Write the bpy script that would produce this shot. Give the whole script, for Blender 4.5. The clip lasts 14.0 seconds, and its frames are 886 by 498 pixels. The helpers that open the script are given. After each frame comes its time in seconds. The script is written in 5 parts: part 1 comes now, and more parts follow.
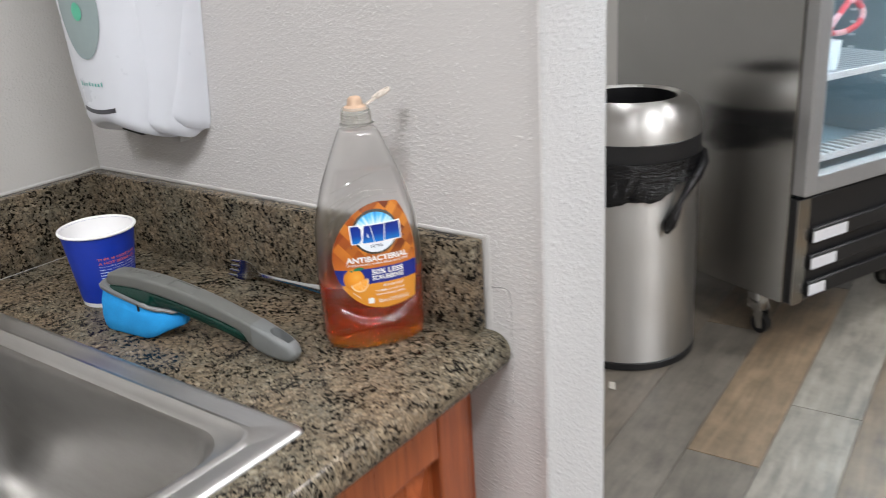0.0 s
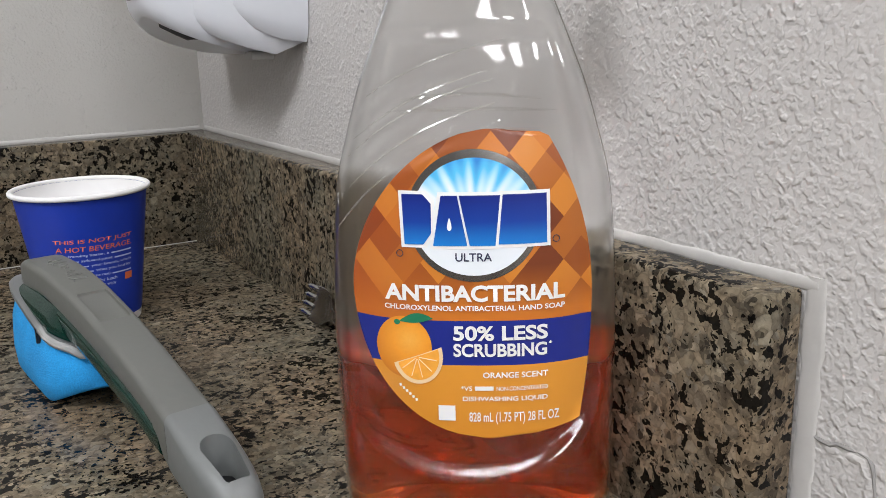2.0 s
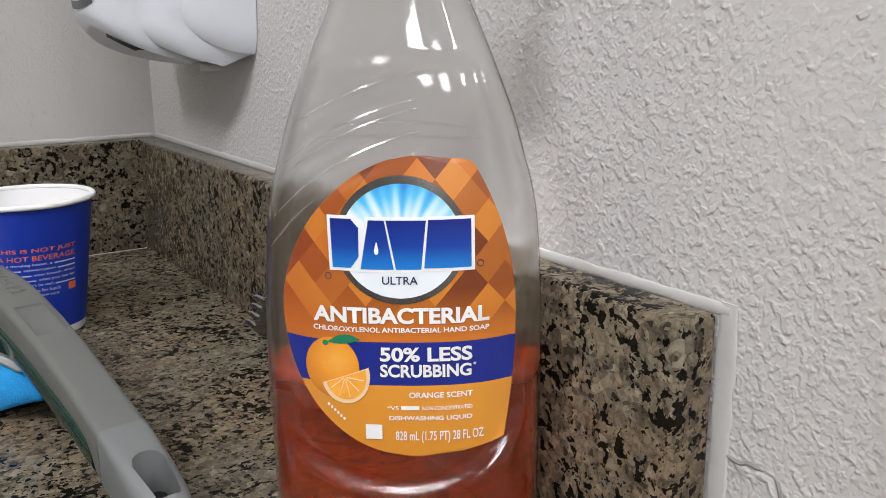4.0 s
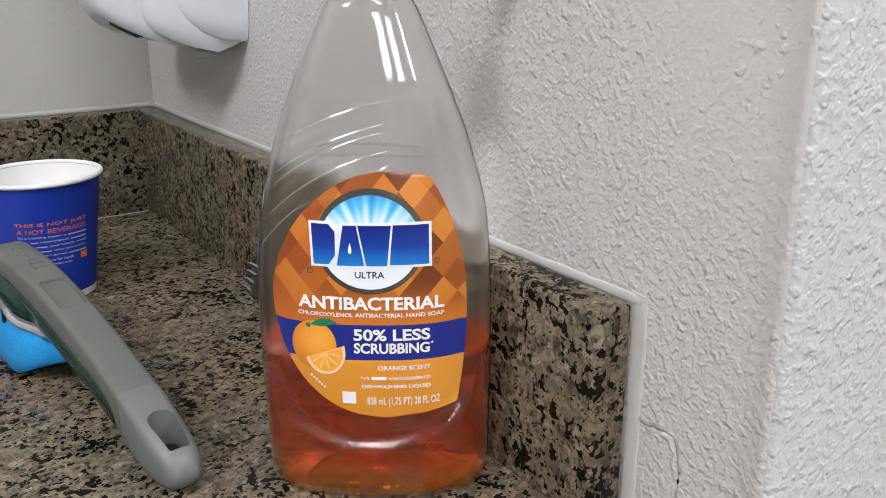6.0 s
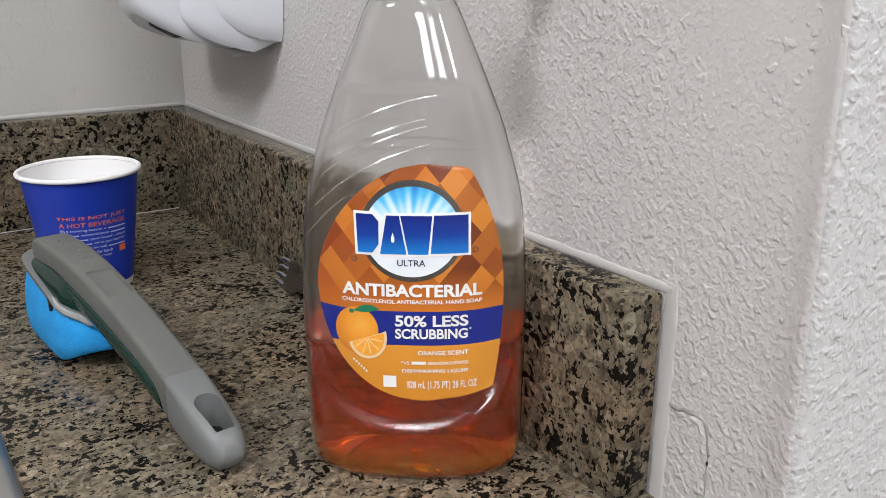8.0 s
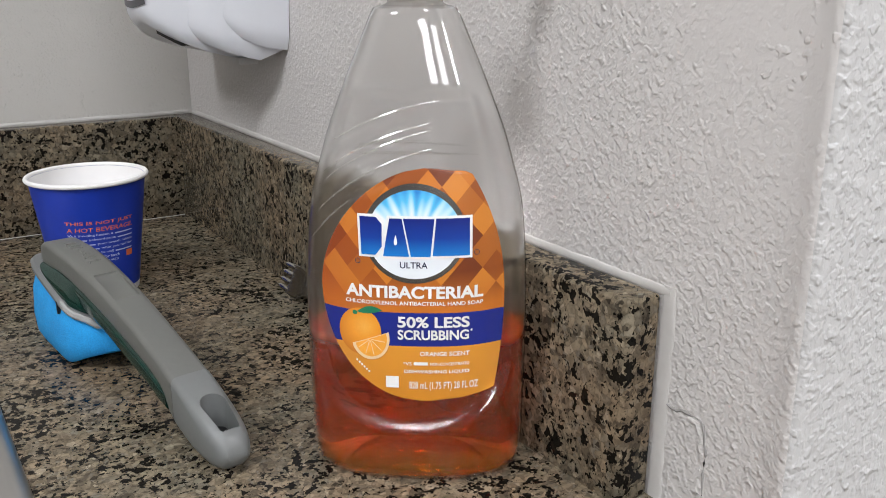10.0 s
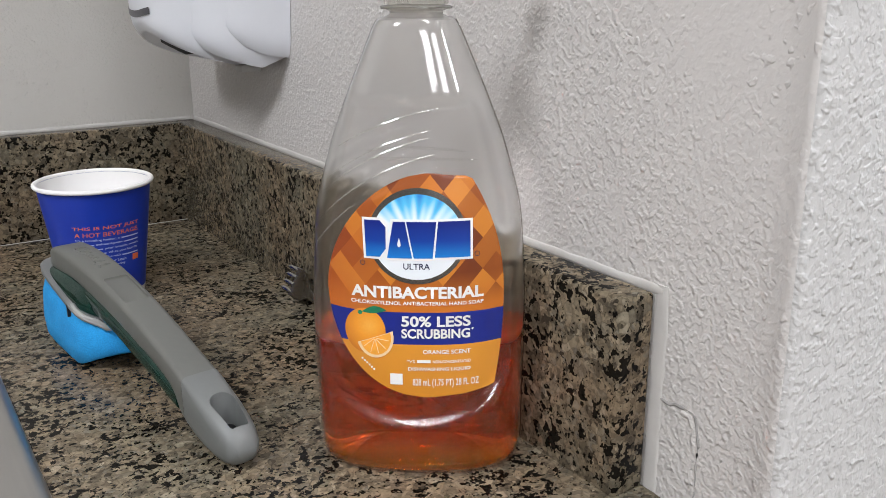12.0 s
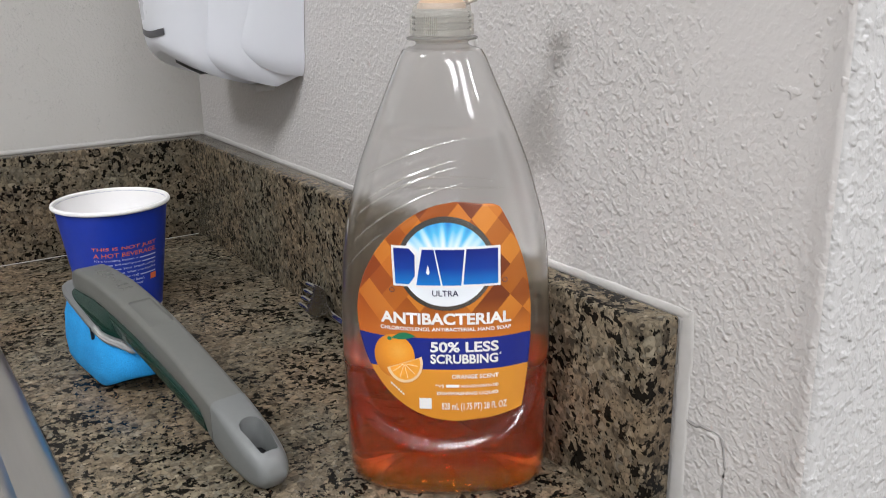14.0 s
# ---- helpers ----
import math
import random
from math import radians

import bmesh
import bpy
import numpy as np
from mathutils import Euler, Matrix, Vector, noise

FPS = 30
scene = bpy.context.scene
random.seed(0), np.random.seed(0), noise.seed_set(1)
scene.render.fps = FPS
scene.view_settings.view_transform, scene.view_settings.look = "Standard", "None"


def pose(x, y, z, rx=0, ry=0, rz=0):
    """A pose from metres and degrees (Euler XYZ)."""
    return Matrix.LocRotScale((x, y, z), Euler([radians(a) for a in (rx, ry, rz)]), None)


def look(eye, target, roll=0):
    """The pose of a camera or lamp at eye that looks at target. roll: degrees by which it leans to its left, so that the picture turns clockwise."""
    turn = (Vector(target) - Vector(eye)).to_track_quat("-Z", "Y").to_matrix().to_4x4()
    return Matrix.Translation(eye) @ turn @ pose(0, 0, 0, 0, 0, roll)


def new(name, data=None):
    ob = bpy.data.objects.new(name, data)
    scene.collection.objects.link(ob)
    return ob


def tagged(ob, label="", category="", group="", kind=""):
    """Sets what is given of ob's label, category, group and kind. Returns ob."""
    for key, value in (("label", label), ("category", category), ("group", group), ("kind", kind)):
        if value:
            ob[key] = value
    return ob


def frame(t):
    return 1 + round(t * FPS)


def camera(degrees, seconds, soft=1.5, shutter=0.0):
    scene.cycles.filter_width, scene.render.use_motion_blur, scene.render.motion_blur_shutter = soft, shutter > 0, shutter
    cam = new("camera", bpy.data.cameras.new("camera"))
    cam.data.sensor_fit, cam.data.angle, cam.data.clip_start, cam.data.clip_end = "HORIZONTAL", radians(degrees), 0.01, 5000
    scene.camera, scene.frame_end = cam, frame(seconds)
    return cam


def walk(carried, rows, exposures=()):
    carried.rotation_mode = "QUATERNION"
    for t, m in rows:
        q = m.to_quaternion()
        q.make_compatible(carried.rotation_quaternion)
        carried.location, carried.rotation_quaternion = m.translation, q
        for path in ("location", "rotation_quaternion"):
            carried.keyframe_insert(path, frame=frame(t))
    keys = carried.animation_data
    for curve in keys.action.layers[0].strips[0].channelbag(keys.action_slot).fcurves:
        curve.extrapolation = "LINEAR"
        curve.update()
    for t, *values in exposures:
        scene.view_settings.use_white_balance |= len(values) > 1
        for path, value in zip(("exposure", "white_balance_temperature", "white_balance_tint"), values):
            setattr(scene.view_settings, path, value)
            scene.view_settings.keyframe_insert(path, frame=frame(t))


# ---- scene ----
cam = camera(53.0, 14.0, soft=0.7, shutter=0.25)
PATH = [
    (0, (-0.68, -1.098, 1.304), (0.818, 0.031, 0.608), -3.5),
    (0.3, (-0.521, -0.989, 1.259), (0.824, 0.319, 0.565), -4.7),
    (0.5, (-0.422, -0.933, 1.22), (0.792, 0.493, 0.519), -4.7),
    (0.7, (-0.338, -0.878, 1.188), (0.767, 0.626, 0.468), -5.0),
    (1, (-0.262, -0.821, 1.145), (0.758, 0.759, 0.465), -3.7),
    (1.5, (-0.24, -0.807, 1.098), (0.758, 0.853, 0.598), -1.6),
    (2, (-0.243, -0.808, 1.092), (0.772, 0.846, 0.609), -1.5),
    (4.5, (-0.233, -0.83, 1.109), (0.866, 0.767, 0.615), -0.5),
    (5, (-0.232, -0.86, 1.142), (0.848, 0.716, 0.552), -0.7),
    (5.5, (-0.241, -0.863, 1.139), (0.837, 0.71, 0.537), -0.4),
    (6, (-0.253, -0.87, 1.139), (0.817, 0.705, 0.525), -0.1),
    (6.5, (-0.263, -0.868, 1.137), (0.806, 0.707, 0.524), 0.2),
    (7, (-0.265, -0.87, 1.138), (0.797, 0.709, 0.522), 0.2),
    (7.5, (-0.269, -0.874, 1.139), (0.783, 0.713, 0.529), 0.1),
    (9.8, (-0.274, -0.885, 1.131), (0.767, 0.718, 0.541), -0.1),
    (10, (-0.275, -0.885, 1.137), (0.768, 0.719, 0.554), 0.1),
    (10.5, (-0.283, -0.894, 1.142), (0.761, 0.711, 0.564), 0.1),
    (11, (-0.287, -0.895, 1.142), (0.758, 0.709, 0.563), -0.0),
    (11.5, (-0.288, -0.895, 1.14), (0.76, 0.706, 0.559), -0.1),
    (12, (-0.285, -0.896, 1.141), (0.766, 0.705, 0.564), -0.2),
    (12.5, (-0.284, -0.899, 1.14), (0.769, 0.701, 0.563), -0.4),
    (13, (-0.286, -0.902, 1.139), (0.768, 0.697, 0.564), -0.4),
    (13.5, (-0.291, -0.903, 1.138), (0.76, 0.698, 0.562), -0.4),
    (14, (-0.298, -0.89, 1.155), (0.759, 0.706, 0.576), -0.8),
]
walk(cam, [(t, look(eye, target, roll)) for t, eye, target, roll in PATH], [(0.0, 0.12), (0.4, 0.12), (1.0, 0.04), (14.0, 0.04)])

# ---- world and lights ----
world = bpy.data.worlds.new("world")
scene.world = world
world.use_nodes = True
world.node_tree.nodes["Background"].inputs[0].default_value = (0.8, 0.85, 0.9, 1)
world.node_tree.nodes["Background"].inputs[1].default_value = 0.02
CEIL = 2.5
# ceiling panels: centre x, y, size along x, size along y, watts
LIGHTS = [(-1.62, -0.86, 0.6, 0.5, 27.0), (-0.72, -1.45, 1.2, 0.3, 17.0), (-1.45, -3.35, 0.6, 1.2, 30.0),
          (-0.45, -3.75, 0.6, 1.2, 18.0), (0.95, -2.6, 0.28, 2.2, 62.0), (2.45, -0.55, 0.28, 2.2, 80.0)]
for lx, ly, wx, wy, watts in LIGHTS:
    lamp = bpy.data.lights.new("panel_light", "AREA")
    lamp.shape, lamp.size, lamp.size_y, lamp.energy = "RECTANGLE", wx - 0.03, wy - 0.05, watts
    lamp.color = (0.955, 0.965, 1.0)
    new("panel_light", lamp).matrix_world = pose(lx, ly, CEIL - 0.035)


# ---- material helpers ----
class Nodes:
    """A short hand for building one principled material."""

    def __init__(self, name):
        self.m = bpy.data.materials.new(name)
        self.m.use_nodes = True
        self.t = self.m.node_tree
        self.b = self.t.nodes["Principled BSDF"]
        self.out = self.t.nodes["Material Output"]
        self.co = self.add("ShaderNodeTexCoord").outputs["Object"]

    def add(self, kind):
        return self.t.nodes.new(kind)

    def link(self, a, b):
        self.t.links.new(a, b)

    def put(self, sock, v):
        if isinstance(v, bpy.types.NodeSocket):
            self.link(v, sock)
        elif isinstance(v, (tuple, list)) and len(v) == 3 and sock.type == "RGBA":
            sock.default_value = (*v, 1)
        else:
            sock.default_value = v

    def set(self, **values):
        for k, v in values.items():
            self.put(self.b.inputs[k.replace("_", " ")], v)
        return self

    def mapped(self, scale, turn=(0, 0, 0)):
        n = self.add("ShaderNodeMapping")
        self.link(self.co, n.inputs[0])
        n.inputs["Scale"].default_value = scale
        n.inputs["Rotation"].default_value = turn
        return n.outputs[0]

    def noise(self, scale, detail=3.0, rough=0.55, co=None, distort=0.0):
        n = self.add("ShaderNodeTexNoise")
        self.link(co or self.co, n.inputs["Vector"])
        n.inputs["Scale"].default_value, n.inputs["Detail"].default_value = scale, detail
        n.inputs["Roughness"].default_value, n.inputs["Distortion"].default_value = rough, distort
        return n.outputs["Fac"]

    def voronoi(self, scale, co=None, feature="F1", out="Distance"):
        n = self.add("ShaderNodeTexVoronoi")
        n.feature = feature
        self.link(co or self.co, n.inputs["Vector"])
        n.inputs["Scale"].default_value = scale
        return n.outputs[out]

    def ramp(self, fac, stops, mode="LINEAR"):
        n = self.add("ShaderNodeValToRGB")
        n.color_ramp.interpolation = mode
        els = n.color_ramp.elements
        while len(els) < len(stops):
            els.new(0.5)
        for e, (p, c) in zip(els, stops):
            e.position = p
            e.color = (*c, 1) if isinstance(c, tuple) else (c, c, c, 1)
        self.put(n.inputs[0], fac)
        return n.outputs[0]

    def math(self, op, a, b=0.0, c=0.0):
        n = self.add("ShaderNodeMath")
        n.operation = op
        for s, v in zip(n.inputs, (a, b, c)):
            self.put(s, v)
        return n.outputs[0]

    def mix(self, fac, a, b, blend="MIX"):
        n = self.add("ShaderNodeMix")
        n.data_type, n.blend_type = "RGBA", blend
        self.put(n.inputs[0], fac)
        self.put(n.inputs[6], a)
        self.put(n.inputs[7], b)
        return n.outputs[2]

    def bump(self, height, distance, strength=1.0, after=None):
        n = self.add("ShaderNodeBump")
        n.inputs["Distance"].default_value, n.inputs["Strength"].default_value = distance, strength
        self.link(height, n.inputs["Height"])
        if after is not None:
            self.link(after, n.inputs["Normal"])
        self.link(n.outputs[0], self.b.inputs["Normal"])
        return n.outputs[0]

    def random(self):
        return self.add("ShaderNodeObjectInfo").outputs["Random"]


def plain(name, color, rough=0.5, metal=0.0, grain=0.08, scale=60.0, bump=0.0, **more):
    """A simple surface with two scales of slight variation."""
    n = Nodes(name)
    a, b = n.noise(scale, 4), n.noise(scale / 9, 2)
    v = n.math("ADD", n.math("MULTIPLY", a, 0.5), n.math("MULTIPLY", b, 0.5))
    dark = tuple(c * (1 - grain) for c in color)
    light = tuple(min(1.0, c * (1 + grain)) for c in color)
    n.set(Base_Color=n.ramp(v, [(0.3, dark), (0.7, light)]), Metallic=metal,
          Roughness=n.ramp(v, [(0.3, max(0.02, rough - 0.05)), (0.7, min(1, rough + 0.06))]), **more)
    if bump:
        n.bump(a, bump, 0.6)
    return n.m


def wall_paint(name, color, relief, cover, lumps, grit, fine=240, skim=None):
    """Painted plaster: patches of fine splatter, single flattened blobs and a slight grit."""
    n = Nodes(name)
    wn = n.add("ShaderNodeTexNoise")
    n.link(n.co, wn.inputs["Vector"])
    wn.inputs["Scale"].default_value, wn.inputs["Detail"].default_value = 260, 2
    w = n.add("ShaderNodeVectorMath")
    w.operation = "MULTIPLY_ADD"
    n.link(wn.outputs["Color"], w.inputs[0])
    w.inputs[1].default_value = (0.0005, 0.0005, 0.0005)
    n.link(n.co, w.inputs[2])
    # splatter: dense small round drops
    drops = n.ramp(n.noise(fine * 1.2, 1.4, 0.5, w.outputs[0]), [(0.40, 0.0), (0.70, 1.0)], "EASE")
    drops = n.math("ADD", drops, n.math("MULTIPLY", n.ramp(n.noise(fine * 0.75, 2.0, 0.55, w.outputs[0]), [(0.50, 0.0), (0.62, 1.0)], "EASE"), 0.7))
    where = n.ramp(n.noise(16, 3, 0.6), [(0.52 - cover, 0.42), (0.74 - cover, 1.0)], "EASE")
    if skim:
        # skimmed smooth towards the wall's end
        sep = n.add("ShaderNodeSeparateXYZ")
        n.link(n.co, sep.inputs[0])
        far = n.math("DIVIDE", n.math("SUBTRACT", sep.outputs[1], skim[0]), skim[1] - skim[0])
        far = n.math("ADD", far, n.math("MULTIPLY", n.math("SUBTRACT", skim[2], sep.outputs[2]), 9.0))
        where = n.math("MULTIPLY", where, n.ramp(n.math("ADD", far, n.math("MULTIPLY", n.math("SUBTRACT", n.noise(30, 2), 0.5), 1.2)), [(0.0, 0.30), (1.0, 1.0)]))
    # blobs: sparse, steep at the edge
    blob_h = n.ramp(n.noise(fine * 0.72, 1.5, 0.5, w.outputs[0]), [(0.585, 0.0), (0.72, 1.0)], "EASE")
    some = n.ramp(n.noise(22, 2, 0.5), [(0.40, 0.0), (0.56, 1.0)])
    h = n.math("ADD", n.math("MULTIPLY", n.math("MULTIPLY", drops, where), 0.52), n.math("MULTIPLY", n.math("MULTIPLY", blob_h, some), lumps))
    h = n.math("ADD", h, n.math("MULTIPLY", n.noise(620, 3, 0.6), grit))
    h = n.math("ADD", h, n.math("MULTIPLY", n.noise(45, 3), 0.7))
    tone = n.noise(3.0, 3)
    dark = tuple(c * 0.95 for c in color)
    n.set(Base_Color=n.mix(n.math("MULTIPLY", n.noise(120, 3), 0.2), n.ramp(tone, [(0.35, dark), (0.65, color)]),
                           tuple(c * 0.88 for c in color)), Roughness=0.55)
    n.b.inputs["Specular IOR Level"].default_value = 0.35
    n.bump(h, relief, 1.0)
    return n.m


def granite():
    n = Nodes("polished_granite")
    w = n.add("ShaderNodeVectorMath")
    w.operation = "MULTIPLY_ADD"
    wn = n.add("ShaderNodeTexNoise")
    n.link(n.co, wn.inputs["Vector"])
    wn.inputs["Scale"].default_value, wn.inputs["Detail"].default_value = 120, 3
    n.link(wn.outputs["Color"], w.inputs[0])
    w.inputs[1].default_value = (0.0045, 0.0045, 0.0045)
    n.link(n.co, w.inputs[2])
    co = w.outputs[0]
    def cells(scale):
        sep = n.add("ShaderNodeSeparateColor")
        n.link(n.voronoi(scale, co, out="Color"), sep.inputs[0])
        return sep.outputs

    # crystals of two sizes: tan, rosy and grey-green feldspar and dull quartz
    large = cells(205)
    grain = n.ramp(large[0], [(0.0, (0.075, 0.066, 0.052)), (0.14, (0.165, 0.144, 0.110)), (0.36, (0.142, 0.130, 0.106)), (0.52, (0.205, 0.177, 0.134)),
                              (0.70, (0.122, 0.111, 0.090)), (0.84, (0.220, 0.183, 0.137)), (0.95, (0.270, 0.242, 0.195))], "CONSTANT")
    small = cells(440)
    bits = n.ramp(small[0], [(0.0, (0.022, 0.019, 0.016)), (0.14, (0.072, 0.062, 0.048)), (0.34, (0.128, 0.110, 0.083)), (0.62, (0.165, 0.143, 0.109)),
                             (0.86, (0.142, 0.136, 0.119)), (0.95, (0.245, 0.218, 0.174))], "CONSTANT")
    grain = n.mix(n.ramp(large[1], [(0.0, 0.30), (0.45, 0.62), (0.75, 0.85)], "CONSTANT"), grain, bits)
    soft = n.ramp(n.noise(190, 5, 0.7, co), [(0.33, 0.60), (0.5, 1.0), (0.68, 1.32)])
    grain = n.mix(0.8, grain, soft, "MULTIPLY")
    # dusky seams between the crystals
    seam = n.ramp(n.voronoi(205, co, "DISTANCE_TO_EDGE"), [(0.0, 0.35), (0.10, 0.0)])
    grain = n.mix(seam, grain, (0.045, 0.038, 0.030))
    # black mica in ragged clumps, and single flecks
    clump = n.math("MULTIPLY", n.math("SUBTRACT", n.noise(50, 3, 0.6), 0.5), 0.55)
    blot = n.ramp(n.math("ADD", n.noise(235, 2.4, 0.62, co), clump), [(0.578, 0.0), (0.592, 1.0)])
    fleck = n.ramp(n.math("ADD", n.noise(430, 2, 0.6, co), n.math("MULTIPLY", clump, 0.5)), [(0.622, 0.0), (0.640, 1.0)])
    dark = n.math("MAXIMUM", blot, n.math("MULTIPLY", fleck, n.ramp(small[1], [(0.0, 0.45), (0.5, 0.8), (0.8, 1.0)], "CONSTANT")))
    col = n.mix(n.math("MULTIPLY", dark, 0.96), n.mix(1.0, grain, (1.12, 1.075, 1.00), "MULTIPLY"), (0.003, 0.0027, 0.0026))
    warm = n.ramp(n.noise(14, 2), [(0.35, (0.92, 0.95, 0.95)), (0.65, (1.10, 1.0, 0.93))])
    col = n.mix(1.0, col, warm, "MULTIPLY")
    n.set(Base_Color=col, Roughness=n.ramp(n.noise(30, 4), [(0.3, 0.11), (0.75, 0.22)]))
    n.b.inputs["Specular IOR Level"].default_value = 0.10
    n.bump(n.math("ADD", n.noise(300, 2), n.math("MULTIPLY", dark, -0.5)), 0.00025, 0.5)
    return n.m


def brushed(name, color, rough=0.28, along=(1, 1, 60), grain=0.12, bump=0.0002, turned=0.0, about=0.25):
    n = Nodes(name)
    streak = n.noise(14, 5, 0.7, n.mapped(along))
    smear = n.noise(6, 4)
    v = n.math("ADD", n.math("MULTIPLY", streak, 0.65), n.math("MULTIPLY", smear, 0.35))
    n.set(Base_Color=n.ramp(v, [(0.3, tuple(c * (1 - grain) for c in color)), (0.7, tuple(min(1, c * (1 + grain)) for c in color))]),
          Metallic=1.0, Roughness=n.ramp(v, [(0.3, rough - 0.08), (0.7, rough + 0.10)]))
    if turned:
        tan = n.add("ShaderNodeTangent")
        tan.direction_type, tan.axis = "RADIAL", "Z"
        n.link(tan.outputs[0], n.b.inputs["Tangent"])
        n.b.inputs["Anisotropic"].default_value = turned
        n.b.inputs["Anisotropic Rotation"].default_value = about
    n.bump(streak, bump, 0.5)
    return n.m


def cherry():
    n = Nodes("cherry_wood")
    co = n.mapped((28, 28, 2.2))
    g = n.noise(4.0, 6, 0.65, co, 0.8)
    rings = n.noise(1.2, 3, 0.5, co, 2.0)
    v = n.math("ADD", n.math("MULTIPLY", g, 0.6), n.math("MULTIPLY", rings, 0.4))
    n.set(Base_Color=n.ramp(v, [(0.25, (0.13, 0.028, 0.009)), (0.5, (0.28, 0.066, 0.019)), (0.75, (0.40, 0.110, 0.034))]),
          Roughness=n.ramp(g, [(0.3, 0.26), (0.7, 0.40)]), Coat_Weight=0.3, Coat_Roughness=0.15)
    n.bump(g, 0.0003, 0.4)
    return n.m


def plank_mat(name="weathered_plank", one=None):
    n = Nodes(name)
    r = n.random()
    shift = n.add("ShaderNodeCombineXYZ")
    n.link(n.math("MULTIPLY", r, 31.0), shift.inputs[0])
    n.link(n.math("MULTIPLY", r, 17.0), shift.inputs[1])
    add = n.add("ShaderNodeVectorMath")
    add.operation = "ADD"
    n.link(n.mapped((1.6, 14, 1)), add.inputs[0])
    n.link(shift.outputs[0], add.inputs[1])
    g = n.noise(3.0, 7, 0.68, add.outputs[0], 0.6)
    cloud = n.noise(1.3, 3, 0.5, add.outputs[0])
    tint = n.ramp(r, [(0.0, (0.155, 0.132, 0.104)), (0.2, (0.105, 0.090, 0.073)), (0.36, (0.235, 0.163, 0.095)), (0.5, (0.150, 0.125, 0.097)),
                      (0.64, (0.135, 0.120, 0.098)), (0.78, (0.165, 0.126, 0.085)), (0.9, (0.17, 0.150, 0.120))], "CONSTANT")
    if one:
        tint = n.ramp(cloud, [(0.3, tuple(c * 0.8 for c in one)), (0.7, tuple(c * 1.15 for c in one))])
    shade = n.ramp(n.math("ADD", n.math("MULTIPLY", g, 0.6), n.math("MULTIPLY", n.noise(9, 4, 0.65), 0.4)), [(0.30, 0.34), (0.5, 0.84), (0.70, 1.30)])
    n.set(Base_Color=n.mix(1.0, tint, shade, "MULTIPLY"), Roughness=n.ramp(g, [(0.3, 0.34), (0.7, 0.5)]))
    n.bump(g, 0.0006, 0.5)
    return n.m


def clear_shell(name, tint, weight=1.0, rough=0.03, scuff=0.0, bend=0.0, wet=0.0):
    """Thin clear plastic or glass: it lets the view straight through and keeps the gloss."""
    n = Nodes(name)
    tr = n.add("ShaderNodeBsdfTransparent")
    tr.inputs[0].default_value = (*tint, 1)
    gl = n.add("ShaderNodeBsdfGlossy")
    gl.inputs["Color"].default_value = (1, 1, 1, 1)
    n.put(gl.inputs["Roughness"], n.ramp(n.noise(40, 4), [(0.4, rough), (0.75, rough + 0.06)]))
    if wet:
        # the moulded ledge low on the body has a duller skin
        low = n.add("ShaderNodeSeparateXYZ")
        n.link(n.co, low.inputs[0])
        skin = n.math("MULTIPLY", n.ramp(low.outputs[2], [(0.050, 1.0), (0.064, 0.0)]), n.ramp(n.noise(90, 3), [(0.3, 0.06), (0.7, 0.17)]))
        n.put(gl.inputs["Roughness"], n.math("ADD", n.ramp(n.noise(40, 4), [(0.4, rough), (0.75, rough + 0.06)]), skin))
    lw = n.add("ShaderNodeLayerWeight")
    lw.inputs[0].default_value = 0.5
    fr = n.math("ADD", n.math("MULTIPLY", n.math("POWER", lw.outputs["Facing"], 3.2), 0.80), 0.060)
    bump = n.add("ShaderNodeBump")
    bump.inputs["Distance"].default_value, bump.inputs["Strength"].default_value = 0.0002, 0.25
    n.link(n.noise(38, 2), bump.inputs["Height"])
    n.link(bump.outputs[0], gl.inputs["Normal"])
    n.link(bump.outputs[0], lw.inputs["Normal"])
    through_it = tr
    if bend:
        # uneven wall thickness bends and blurs part of what is seen through it
        rf = n.add("ShaderNodeBsdfRefraction")
        rf.inputs["Color"].default_value, rf.inputs["IOR"].default_value, rf.inputs["Roughness"].default_value = (0.97, 0.97, 0.965, 1), 1.09, 0.30
        through_it = n.add("ShaderNodeMixShader")
        sep = n.add("ShaderNodeSeparateXYZ")
        n.link(n.co, sep.inputs[0])
        # below the soap's level the liquid fills the unevenness
        n.link(n.ramp(n.math("SUBTRACT", sep.outputs[2], wet - 0.5), [(0.499, 0.03 if wet else bend), (0.5015, bend)]), through_it.inputs[0])
        n.link(tr.outputs[0], through_it.inputs[1])
        n.link(rf.outputs[0], through_it.inputs[2])
        tr = through_it
    if scuff:
        # fine scuffs scatter a little light
        df = n.add("ShaderNodeBsdfDiffuse")
        df.inputs["Color"].default_value = (0.8, 0.8, 0.8, 1)
        through_it = n.add("ShaderNodeMixShader")
        marks = n.noise(26, 4, 0.6, n.mapped((1, 1, 0.35), (0.0, 0.6, 0.0)))
        n.link(n.ramp(marks, [(0.35, 0.3 * scuff), (0.7, 1.7 * scuff)]), through_it.inputs[0])
        n.link(tr.outputs[0], through_it.inputs[1])
        n.link(df.outputs[0], through_it.inputs[2])
    mx = n.add("ShaderNodeMixShader")
    n.link(n.math("MULTIPLY", fr, weight), mx.inputs[0])
    n.link(through_it.outputs[0], mx.inputs[1])
    n.link(gl.outputs[0], mx.inputs[2])
    n.link(mx.outputs[0], n.out.inputs[0])
    return n.m


def glow(name, color, strength):
    n = Nodes(name)
    n.set(Base_Color=(0.8, 0.8, 0.8), Emission_Color=color, Emission_Strength=strength)
    return n.m


